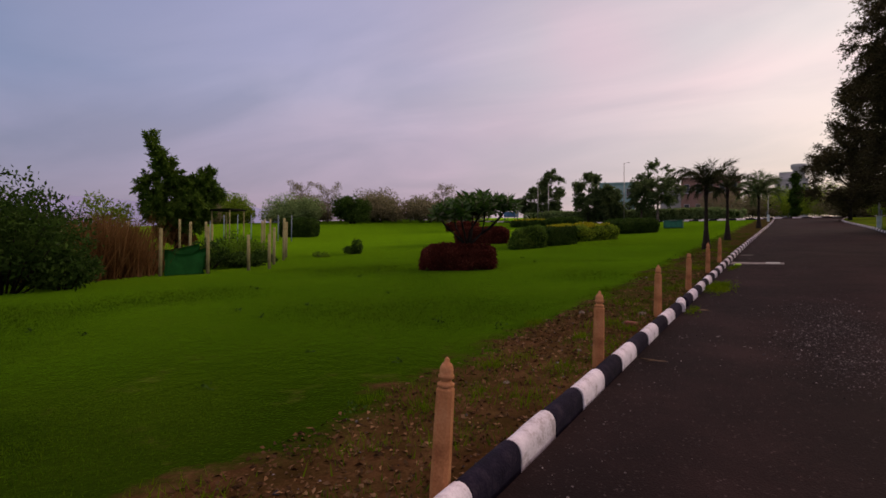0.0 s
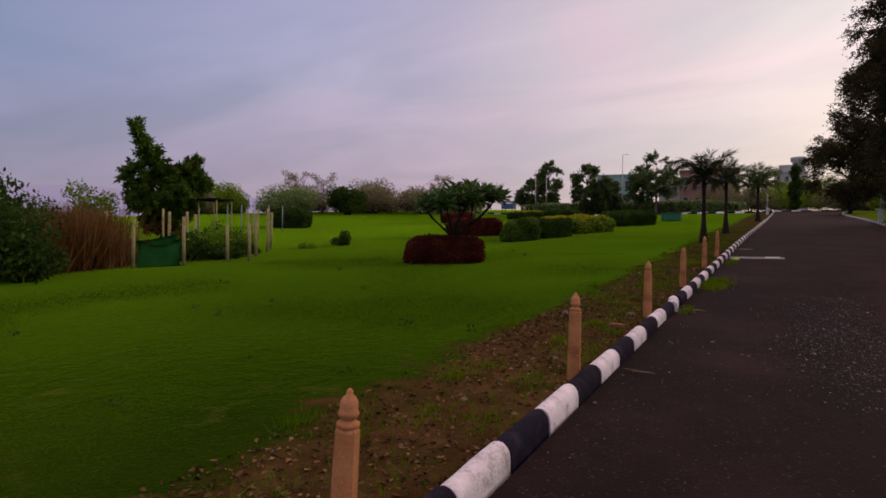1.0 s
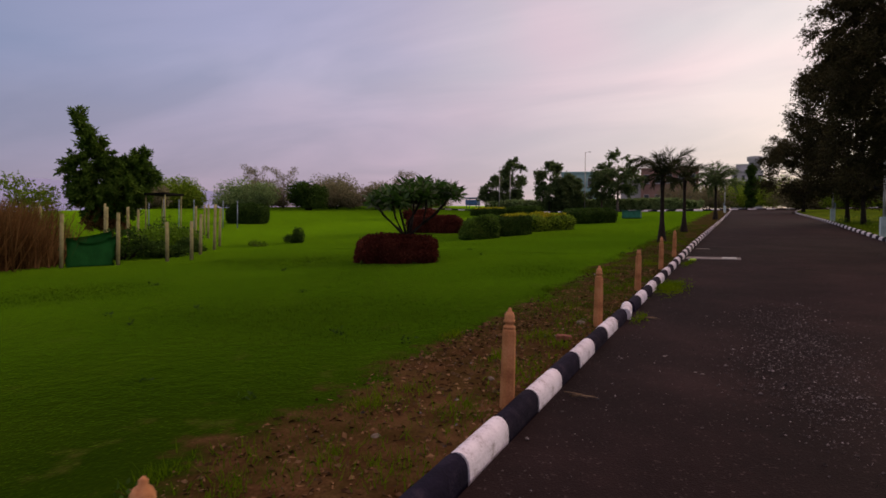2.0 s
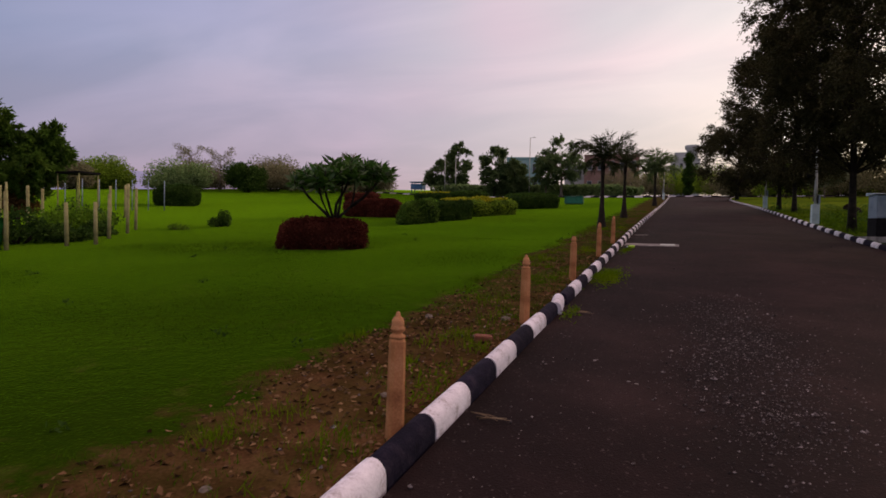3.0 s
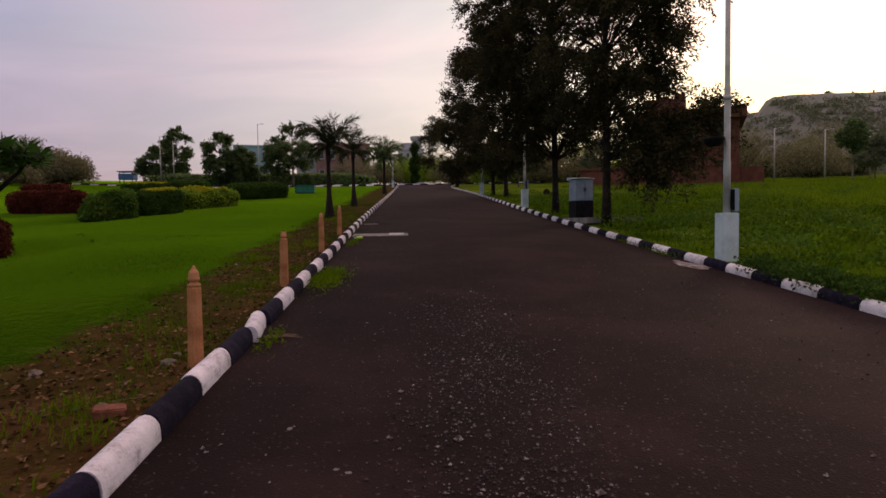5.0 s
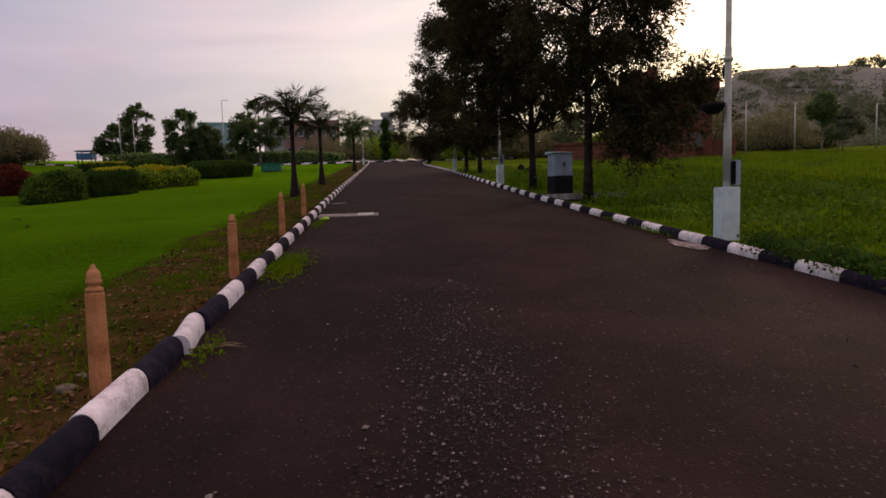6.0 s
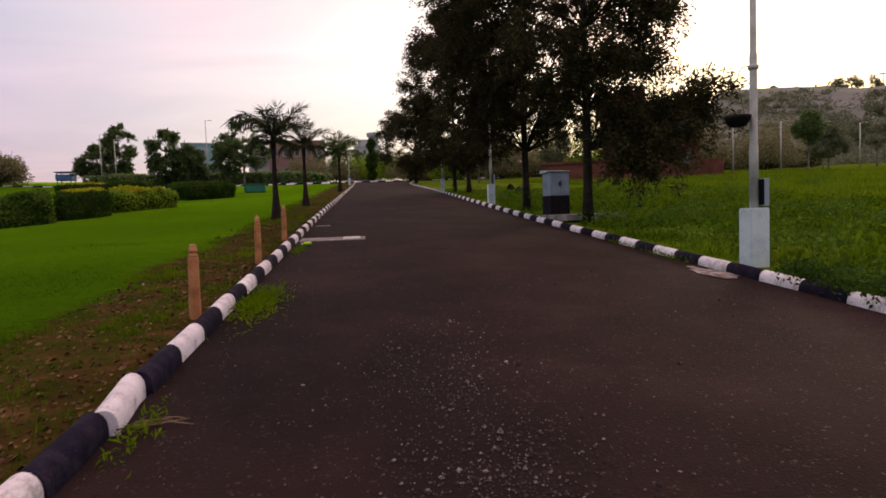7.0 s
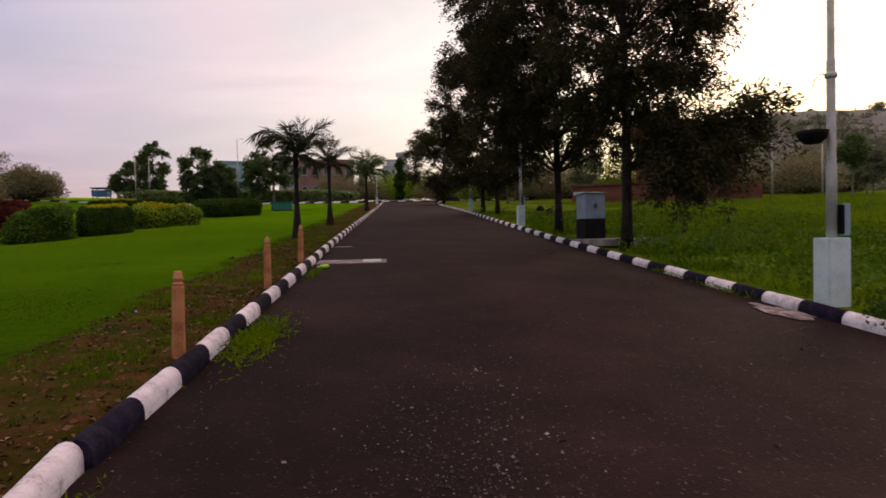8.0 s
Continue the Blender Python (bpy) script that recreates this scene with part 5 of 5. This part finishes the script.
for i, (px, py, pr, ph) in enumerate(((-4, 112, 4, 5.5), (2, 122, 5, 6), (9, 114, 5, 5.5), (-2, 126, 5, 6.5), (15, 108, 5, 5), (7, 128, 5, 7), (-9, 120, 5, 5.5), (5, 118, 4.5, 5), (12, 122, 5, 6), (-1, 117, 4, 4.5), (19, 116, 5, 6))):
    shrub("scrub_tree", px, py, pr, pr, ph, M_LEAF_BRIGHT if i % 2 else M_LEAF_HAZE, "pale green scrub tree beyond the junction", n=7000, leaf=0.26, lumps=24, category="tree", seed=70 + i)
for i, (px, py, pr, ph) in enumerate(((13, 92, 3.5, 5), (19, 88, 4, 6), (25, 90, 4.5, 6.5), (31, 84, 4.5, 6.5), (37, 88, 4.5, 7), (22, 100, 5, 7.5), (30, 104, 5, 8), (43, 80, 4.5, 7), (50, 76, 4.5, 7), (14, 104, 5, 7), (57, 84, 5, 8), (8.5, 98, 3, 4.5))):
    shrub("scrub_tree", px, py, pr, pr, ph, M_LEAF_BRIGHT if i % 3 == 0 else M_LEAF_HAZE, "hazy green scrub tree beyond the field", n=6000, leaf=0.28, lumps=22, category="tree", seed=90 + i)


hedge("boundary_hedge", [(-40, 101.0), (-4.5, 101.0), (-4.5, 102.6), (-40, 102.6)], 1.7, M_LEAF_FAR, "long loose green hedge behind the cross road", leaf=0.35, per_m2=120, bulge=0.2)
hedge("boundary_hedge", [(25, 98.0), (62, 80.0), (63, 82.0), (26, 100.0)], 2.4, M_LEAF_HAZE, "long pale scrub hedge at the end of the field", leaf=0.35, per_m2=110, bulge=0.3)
hedge("boundary_hedge", [(7, 101.0), (31, 101.0), (31, 102.8), (7, 102.8)], 2.0, M_LEAF_BRIGHT, "long loose green hedge beyond the junction", leaf=0.35, per_m2=120, bulge=0.2)


def mast(x, y, h):
    t = empty("mast", x, y)
    part("pole", tube([(0, 0, -0.1), (0, 0, h)], [0.09, 0.05], 8), M_STEEL, t, smooth=True)
    part("lamp_arm", tube([(0, 0, h - 0.05), (0.5, 0, h + 0.05), (0.9, 0, h)], [0.04, 0.035, 0.05], 6), M_STEEL, t, smooth=True)
    tagged(t, "tall thin grey light mast beyond the lawn", "light mast", "light masts")


for a in ((-22.0, 99.7, 9.6), (-37.2, 101.0, 7.6), (-35.6, 102.0, 7.0)):
    mast(*a)

# ---- buildings ----
def building(name, x, y, w, d, h, rz, wallmat, label, storeys=2, bays=4, roof=0.4, overhang=0.3, extras=(), trim=None):
    """A plain block: walls, roof slab with parapet, and windows with frames and sills on the front and one side."""
    t = empty(name, x, y, land(x, y) - 0.2, rz)
    part("wall", box(-w / 2, -d / 2, 0, w / 2, d / 2, h, 0.02), wallmat, t)
    part("roof", box(-w / 2 - overhang, -d / 2 - overhang, h, w / 2 + overhang, d / 2 + overhang, h + roof, 0.03), trim or wallmat, t)
    sh_, ww = h / storeys, w / max(1, bays)
    for s in range(storeys):
        for b in range(bays):
            cx, z0 = -w / 2 + ww * (b + 0.5), sh_ * s + sh_ * 0.32
            wd, ht = ww * 0.24, sh_ * 0.45
            win = part("window", box(cx - wd, -d / 2 - 0.06, z0, cx + wd, -d / 2 - 0.004, z0 + ht, 0.01), trim or M_PLASTER, t)
            part("pane", box(cx - wd + 0.08, -d / 2 - 0.075, z0 + 0.08, cx + wd - 0.08, -d / 2 - 0.062, z0 + ht - 0.08), M_GLASS, win)
            part("sill", box(cx - wd - 0.1, -d / 2 - 0.18, z0 - 0.1, cx + wd + 0.1, -d / 2 - 0.004, z0 - 0.004, 0.01), trim or M_PLASTER, win)
    for nm, bx, mt in extras:
        part(nm, box(*bx, 0.02), mt, t)
    return tagged(t, label, "building")


building("campus_building", -30.0, 129, 7.0, 8, 7.6, 14, M_TEAL, "low teal-clad building behind trees", bays=3, overhang=0.1)
building("campus_building", -12.0, 131, 10.5, 9, 7.8, 4, M_BRICK_PALE, "pale brick building with dark window openings", bays=5, overhang=0.1)
building("campus_building", -20.0, 134, 4.0, 8, 6.0, 8, M_PLASTER, "pale grey flat-roofed building beyond the lawn", bays=2, overhang=0.1)
building("campus_building", 2.4, 172, 7.0, 9, 9.0, 0, M_PLASTER, "grey-blue building with a roof water tower", storeys=3, bays=4, overhang=0.1,
         extras=(("stair_head", (-2.6, -3.0, 9.4, 1.6, 2, 11.2), M_PLASTER),))
tank_house = [o for o in bpy.data.objects if o.name.startswith("campus_building")][-1]
part("roof_tower", lathe([(1.35, 9.0), (1.35, 12.0), (1.75, 12.2), (1.80, 13.1), (1.7, 13.2), (0.3, 13.35)], 24, None, (1.65, -0.5, 0)), M_PLASTER, tank_house, "round water tower on the roof", smooth=True)
building("brick_house", 27.6, 61.1, 8.2, 7, 5.75, -27, M_BRICK, "red brick two-storey house with a flat roof", bays=3, overhang=0.55, trim=M_BRICK, roof=1.0,
         extras=(("parapet", (-3.8, -3.0, 6.75, -0.4, 3.0, 8.0), M_BRICK), ("parapet_step", (-2.9, -2.9, 8.0, -1.8, 2.9, 8.25), M_BRICK), ("parapet_step", (-1.3, -2.9, 8.0, -0.4, 2.9, 8.4), M_BRICK),
                 ("side_room", (4.1, -2.5, 0.0, 6.1, 2.5, 1.5), M_BRICK)))
building("brick_outbuilding", 22.9, 59.4, 12.0, 4, 1.7, -25, M_BRICK, "long low dark red brick outbuilding", storeys=1, bays=0, overhang=0.1, roof=0.22)

hut = empty("blue_cabin", -45.0, 107.5)
for hx in (-1.1, 1.1):
    for hy in (-0.8, 0.8):
        part("leg", tube([(hx, hy, -0.1), (hx, hy, 2.6)], [0.09, 0.09], 6), M_BLUE, hut, smooth=True)
part("cabin", box(-1.3, -1.0, 0.9, 1.3, 1.0, 2.2, 0.05), M_BLUE, hut)
part("roof", box(-1.5, -1.2, 2.6, 1.5, 1.2, 2.8, 0.05), M_BLUE, hut)
hut.scale = (0.9, 0.9, 0.72)
tagged(hut, "small blue painted cabin at the lawn's edge", "cabin")

tb = empty("waste_bin", -7.75, 54.2)
part("body", box(-0.75, -0.4, 0.05, 0.75, 0.4, 0.62, 0.04), M_BIN, tb)
part("lid", box(-0.78, -0.43, 0.62, 0.78, 0.43, 0.70, 0.03), M_BIN, tb)
tagged(tb, "teal green plastic bin on the far lawn", "bin")

# ---- hill beyond the field ----
def ease(v):
    v = min(1.0, max(0.0, v))
    return v * v * (3 - 2 * v)


def hill_z(x, y):
    """The hill's surface: a level top that steps down once and falls away at its end."""
    a, d = math.degrees(math.atan2(x, y)), math.hypot(x, y)
    v = (d - 120) / 190
    rise = 0.86 * ease((a - 22.0) / 5.0) + 0.14 * ease((a - 30.5) / 0.9)
    rise *= 1 - 0.12 * ease((a - 33.0) / 10.0)
    bumps = 0.8 * noise.noise((x * 0.02, y * 0.02, 1)) + 0.9 * noise.noise((x * 0.06, y * 0.06, 4)) + 0.4 * noise.noise((x * 0.2, y * 0.2, 6))
    return G(min(y, 105)) + 35.2 * ease(v / 0.72) * rise + bumps * min(1.0, max(0.0, v * 2)) - 3.0 * (v < 0.03)


def hill():
    bm = bmesh.new()
    nu, nv = 150, 40
    rows = []
    for i in range(nu + 1):
        a = radians(18 + 82 * i / nu)
        rows.append([bm.verts.new((d * math.sin(a), d * math.cos(a), hill_z(d * math.sin(a), d * math.cos(a)))) for d in (120 + 190 * j / nv for j in range(nv + 1))])
    for a, b in zip(rows, rows[1:]):
        for j in range(nv):
            bm.faces.new((a[j], a[j + 1], b[j + 1], b[j]))
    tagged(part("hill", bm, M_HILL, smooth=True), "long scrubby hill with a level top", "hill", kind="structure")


hill()
# scrub on the hill, thick below and thin on the rocky top
pts = []
for i in range(1500):
    a, d = radians(random.uniform(22, 62)), 112 + 108 * random.random() ** 1.3
    x, y = d * math.sin(a), d * math.cos(a)
    r = random.uniform(0.7, 1.9)
    pts.append(blob_points(46, (x, y, hill_z(x, y) + r * 0.25), (r * 1.5, r * 1.5, r * 0.8), 0.3))
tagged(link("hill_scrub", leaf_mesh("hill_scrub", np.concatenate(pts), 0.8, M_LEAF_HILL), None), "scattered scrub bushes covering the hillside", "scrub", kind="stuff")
fort = empty("hilltop_wall", 150, 214, 42.0, -35)
fort.matrix_basis = pose(150, 214, hill_z(150, 214) + 0.3, 0, 2.6, -35)
part("wall", box(-5, -0.5, -4, 25, 0.5, 0.5, 0.05), M_HILLWALL, fort)
for i in range(5):
    part("post", box(-3 + 6 * i, -0.6, 0.5, -2.5 + 6 * i, 0.6, 1.3, 0.05), M_HILLWALL, fort)
tagged(fort, "long low grey wall along the hilltop", "wall")
gx0, gy0 = 256 * math.sin(radians(43.0)), 256 * math.cos(radians(43.0))
gantry = empty("steel_gantry", gx0, gy0, hill_z(gx0, gy0), -43)
for gx in (-1.7, 1.7):
    part("leg", tube([(gx, 0, -2.5), (gx, 0, 4.6)], [0.16, 0.14], 6), M_STEEL, gantry)
part("beam", box(-3.0, -0.2, 4.5, 3.0, 0.2, 4.9, 0.03), M_STEEL, gantry)
tagged(gantry, "thin grey steel frame on the hilltop", "gantry")

for i, (px, py, h, r) in enumerate(((40, 56, 5.0, 0.75), (47, 62, 4.2, 1.8), (33, 72, 4.4, 2.2), (54, 58, 4.0, 2.0), (24, 78, 5.5, 2.6), (16, 82, 5.0, 2.4), (12, 66, 4.5, 2.0), (60, 70, 7, 3.5))):
    broad_tree("field_tree", px, py, h, r, M_LEAF_HILL if i else M_LEAF_DUSK, "small green tree standing in the weedy field", clear=h * (0.3 if i else 0.62), lobes=22, leaves=240, leaf=0.22, trunk_r=0.09, seed=80 + i, lobe_r=0.65, barkmat=M_PALEBARK)
for i in range(4):
    mast(34 + 7 * i, 58 + 3 * i, 5.0)

# distant ridge on the horizon
bm = bmesh.new()
prev = None
for i in range(60):
    a = radians(-125 + 2.0 * i)
    x, y = 1500 * math.sin(a), 1500 * math.cos(a)
    h = 52 + 72 * ease((-38 - (-125 + 2.0 * i)) / 10) + 14 * noise.noise((i * 0.23, 0, 9)) + 5 * noise.noise((i * 0.9, 0, 2))
    row = [bm.verts.new((x, y, -60)), bm.verts.new((x * 1.03, y * 1.03, h)), bm.verts.new((x * 1.2, y * 1.2, h - 10))]
    if prev:
        for j in range(2):
            bm.faces.new((prev[j], row[j], row[j + 1], prev[j + 1]))
    prev = row
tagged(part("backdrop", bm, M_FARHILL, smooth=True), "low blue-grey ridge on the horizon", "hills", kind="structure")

# ---- grass, weeds, litter ----
def scatter(n, x0, x1, y0, y1, power=1.0):
    return np.column_stack([RNG.uniform(x0, x1, n), y0 + (y1 - y0) * RNG.uniform(0, 1, n) ** power])


def off_slab(q):
    return q[~((q[:, 0] > 4.9) & (q[:, 0] < 6.6) & (q[:, 1] > 19.6) & (q[:, 1] < 23.4))]


def grass(name, xy, h, w, mat, label, lift=0.03, lean=0.4):
    xy = off_slab(xy)
    tagged(link(name, blade_mesh(name, xy, land_np(xy) + lift - 0.02, h, w, mat, lean), None), label, "grass", kind="stuff")


xy = scatter(120000, -14, -2.2, 0.8, 20, 1.7)
keep = np.array([xx < -2.7 + 1.3 * noise.noise((xx * 0.8, yy * 0.8, 0.3)) for xx, yy in xy])
grass("lawn_grass", xy[keep], 0.034, 0.006, M_GRASS, "short mown lawn grass")
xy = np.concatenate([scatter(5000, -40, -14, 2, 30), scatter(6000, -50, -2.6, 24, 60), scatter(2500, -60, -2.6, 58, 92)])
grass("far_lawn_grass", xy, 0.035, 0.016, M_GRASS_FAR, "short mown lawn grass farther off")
c = scatter(36, -11, -2.6, 1.0, 22, 1.3)
lp = np.concatenate([np.column_stack([c + RNG.normal(0, 0.035, c.shape), land_np(c) + 0.03 + RNG.uniform(0.01, 0.05, len(c))]) for _ in range(9)])
tagged(link("lawn_weeds", leaf_mesh("lawn_weeds", lp, 0.05, M_LEAF_DEEP, aspect=0.55, up=0.3), None), "small broad-leaved weeds in the lawn", "weeds", kind="stuff")
xy = scatter(26000, -2.9, -1.3, 1.0, 40, 1.2)
keep = np.array([noise.noise((xx * 1.6, yy * 1.1, 7)) > (0.1 if yy < 9 else -0.05) for xx, yy in xy])
grass("verge_grass", xy[keep], 0.07, 0.006, M_GRASS, "sparse grass tufts in the bare earth strip")
xy = scatter(90000, 5.05, 17, 6, 40, 1.3)
keep = np.array([noise.noise((xx * 0.7, yy * 0.7, 3)) > -0.25 + 0.3 * random.random() for xx, yy in xy])
grass("field_weeds", xy[keep], 0.19, 0.010, M_WEED, "rough knee-high weeds in the field", 0.08)
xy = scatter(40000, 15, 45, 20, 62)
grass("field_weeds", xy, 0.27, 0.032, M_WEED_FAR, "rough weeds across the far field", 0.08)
c = off_slab(np.concatenate([scatter(170, 5.4, 26, 8, 50), scatter(70, 5.3, 12, 9, 22)]))
lp = np.concatenate([np.column_stack([q + RNG.normal(0, 0.20, (110, 2)), np.full(110, land_np(q[None])[0] + 0.06) + RNG.uniform(0.0, 0.36, 110) * RNG.uniform(0.5, 1.2)]) for q in c])
tagged(link("weed_clumps", leaf_mesh("weed_clumps", lp, 0.075, M_LEAF_RAGGED, aspect=0.5, up=0.5), None), "darker leafy weed clumps in the field", "weeds", kind="stuff")
c = scatter(700, 4.76, 5.4, 7.0, 12.9)
lp = np.concatenate([np.column_stack([c + RNG.normal(0, 0.05, c.shape), land_np(c) + 0.04 + RNG.uniform(0.02, 0.20, len(c))]) for _ in range(12)])
tagged(link("kerb_weeds", leaf_mesh("kerb_weeds", lp, 0.05, M_LEAF_DEEP, aspect=0.6, up=0.3), None), "leafy weeds growing over the kerb", "weeds", kind="stuff")
c = off_slab(scatter(1300, 5.1, 16, 6, 34, 1.2))
lp = np.concatenate([np.column_stack([c + RNG.normal(0, 0.07, c.shape), land_np(c) + 0.08 + RNG.uniform(0.02, 0.30, len(c))]) for _ in range(14)])
tagged(link("leafy_weeds", leaf_mesh("leafy_weeds", lp, 0.09, M_WEED, aspect=0.55, up=0.3), None), "broad-leaved weeds among the grass", "weeds", kind="stuff")
for cx, cy, n, sx, sy in ((-0.86, 13.0, 1500, 0.11, 0.42), (-0.95, 9.75, 110, 0.05, 0.2), (-0.90, 17.6, 260, 0.06, 0.35), (-1.5, 6.6, 350, 0.10, 0.35), (4.72, 14.9, 300, 0.05, 0.3), (4.75, 16.5, 260, 0.05, 0.3)):
    xy = np.column_stack([RNG.normal(cx, sx, n), RNG.normal(cy, sy, n)])
    lp = np.column_stack([xy, land_np(xy) + RNG.uniform(0.0, 0.045, n)])
    tagged(link("grass_tuft", leaf_mesh("grass_tuft", lp, 0.06, M_GRASS_FAR, aspect=0.22, up=0.25), None), "straggling low weeds at the kerb", "weeds", kind="stuff")

# trees on the ridge
for i, (deg, r, h) in enumerate(((39.7, 2.8, 5.2), (40.9, 3.0, 6.6), (42.2, 2.8, 6.4), (46.5, 4.5, 6.0), (48.5, 4.0, 5.0), (35.4, 1.2, 2.2))):
    x, y = 257 * math.sin(radians(deg)), 257 * math.cos(radians(deg))
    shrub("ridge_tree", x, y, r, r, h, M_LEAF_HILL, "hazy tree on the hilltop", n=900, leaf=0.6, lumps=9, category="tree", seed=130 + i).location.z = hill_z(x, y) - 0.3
xy = scatter(9000, -2.7, -1.27, 0.8, 24, 1.3)
lp = np.column_stack([xy, land_np(xy) + 0.03 + RNG.uniform(0, 0.015, len(xy))])
ax = RNG.normal(size=(len(xy), 3)) * (1, 1, 0.12)
tagged(link("leaf_litter", leaf_mesh("leaf_litter", lp, 0.046, M_LITTER, aspect=0.55, axes=ax, fold=0.15), None), "dry fallen leaves on the bare earth", "leaves", kind="stuff")


c = scatter(70, -2.75, -1.42, 2.0, 26, 1.2)
xy = np.concatenate([q + RNG.normal(0, RNG.uniform(0.05, 0.14), (90, 2)) * (1, 1.5) for q in c])
xy = xy[xy[:, 0] < -1.27]
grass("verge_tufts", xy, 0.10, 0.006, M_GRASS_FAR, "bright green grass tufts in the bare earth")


def stones(name, xy, z, size, label):
    n = len(xy)
    base = np.array([(1, 0, 0), (-1, 0, 0), (0, 1, 0), (0, -1, 0), (0, 0, 0.8), (0, 0, -0.6)], float)
    tri = np.array([(0, 2, 4), (2, 1, 4), (1, 3, 4), (3, 0, 4), (2, 0, 5), (1, 2, 5), (3, 1, 5), (0, 3, 5)])
    s = size * RNG.lognormal(0, 0.45, n)
    v = base[None] * RNG.uniform(0.6, 1.3, (n, 6, 1)) * s[:, None, None]
    a = RNG.uniform(0, 6.28, n)
    ca, sa = np.cos(a)[:, None], np.sin(a)[:, None]
    v = np.stack([v[..., 0] * ca - v[..., 1] * sa, v[..., 0] * sa + v[..., 1] * ca, v[..., 2]], -1)
    v += np.column_stack([xy, z + s * 0.25])[:, None, :]
    f = (tri[None] + 6 * np.arange(n)[:, None, None]).reshape(-1, 3)
    me = bpy.data.meshes.new(name)
    me.from_pydata(v.reshape(-1, 3).tolist(), [], f.tolist())
    me.materials.append(M_PEBBLE)
    tagged(link(name, me, None), label, "gravel", kind="stuff")


xy = np.concatenate([scatter(2600, -0.95, 4.7, 3.0, 30, 1.6), np.column_stack([RNG.normal(0.80, 0.30, 5200), 5.5 + 7 * RNG.beta(1.8, 2.2, 5200)]), scatter(1100, -1.05, -0.6, 1.5, 30, 1.3)])
stones("road_grit", xy, land_np(xy) + 0.010, 0.0046, "loose grit and small stones on the asphalt")
q = np.column_stack([RNG.normal(0.72, 0.34, 3000), 6.2 + 4.6 * RNG.beta(1.6, 1.9, 3000)])
xy = np.concatenate([q[np.array([noise.noise((px * 2.2, py * 1.5, 11)) > -0.12 for px, py in q])], scatter(420, 1.6, 4.5, 6, 14)])
stones("stripped_gravel", xy, land_np(xy) + 0.010, 0.0060, "coarse pale gravel broken out of the road")
xy = scatter(800, -2.6, -1.28, 1.0, 24, 1.3)
stones("earth_pebbles", xy, land_np(xy) + 0.03, 0.008, "pebbles in the bare earth strip")

# ---- kerb blocks, one by one ----
whites = [kerb_stone_mesh("kerb_stone", M_WHITE, s) for s in (1, 2, 3, 4)]
blacks = [kerb_stone_mesh("kerb_stone", M_BLACK, s) for s in (5, 6, 7)]


KNOCKED = 10.1  # one stone here has been knocked askew


def kerb_line(name, x, y0, y1, phase, label, sink=0.0, seed=0):
    rng = random.Random(seed)
    k = tagged(new(name), label, "kerb", kind="structure")
    i = math.floor((y0 - phase) / 0.6375)
    while phase + i * 0.6375 < y1:
        yy = phase + (i + 0.5) * 0.6375
        white = i % 2 == 0
        ob = link("kerb_stone", rng.choice(whites if white else blacks), None, k)
        slope = math.degrees(math.atan((G(yy + 0.3) - G(yy - 0.3)) / 0.6))
        turn = rng.uniform(-0.5, 0.5) - math.degrees(bend(yy + 0.5, x > 0) - bend(yy - 0.5, x > 0)) + (7.0 if white and x < 0 and abs(yy - KNOCKED) < 0.5 else 0.0)
        across = x + bend(yy, x > 0) - 0.008 * max(0.0, 11 - yy) * (x < 0) + rng.uniform(-0.004, 0.004)
        # either end may face the lawn, so the block is turned before it is laid along the slope
        ob.matrix_basis = pose(across, yy, G(yy) - sink + rng.uniform(-0.003, 0.003), slope + rng.uniform(-0.4, 0.4), rng.uniform(-0.8, 0.8), turn) @ Matrix.Rotation(rng.choice((0, math.pi)), 4, "Z")
        i += 1


kerb_line("kerb_lawn_side", (KL0 + KL1) / 2, -5, ROAD_END - 2, 4.02 - 0.6375, "black and white painted kerb along the lawn", 0.0, 1)
kerb_line("kerb_field_side", (KR0 + KR1) / 2, -6, ROAD_END - 2, 3.3, "black and white painted kerb along the field", 0.02, 2)


def cross_kerb(name, x0, x1, y, label):
    k = tagged(new(name), label, "kerb", kind="structure")
    n = int((x1 - x0) / 1.2)
    for i in range(n):
        xx = x0 + 1.2 * (i + 0.5)
        ob = link("kerb_stone", (whites if i % 2 == 0 else blacks)[0], None, k)
        ob.matrix_basis = pose(xx, y, land(xx, y) + 0.03, 0, 0, 90) @ Matrix.Diagonal((1, 2.03, 1, 1))


cross_kerb("kerb_cross_road_near", -58, -2.5, ROAD_END - 0.6, "black and white kerb along the cross road")
cross_kerb("kerb_cross_road_far", -20, 22, ROAD_END + 6.5, "black and white kerb beyond the junction")
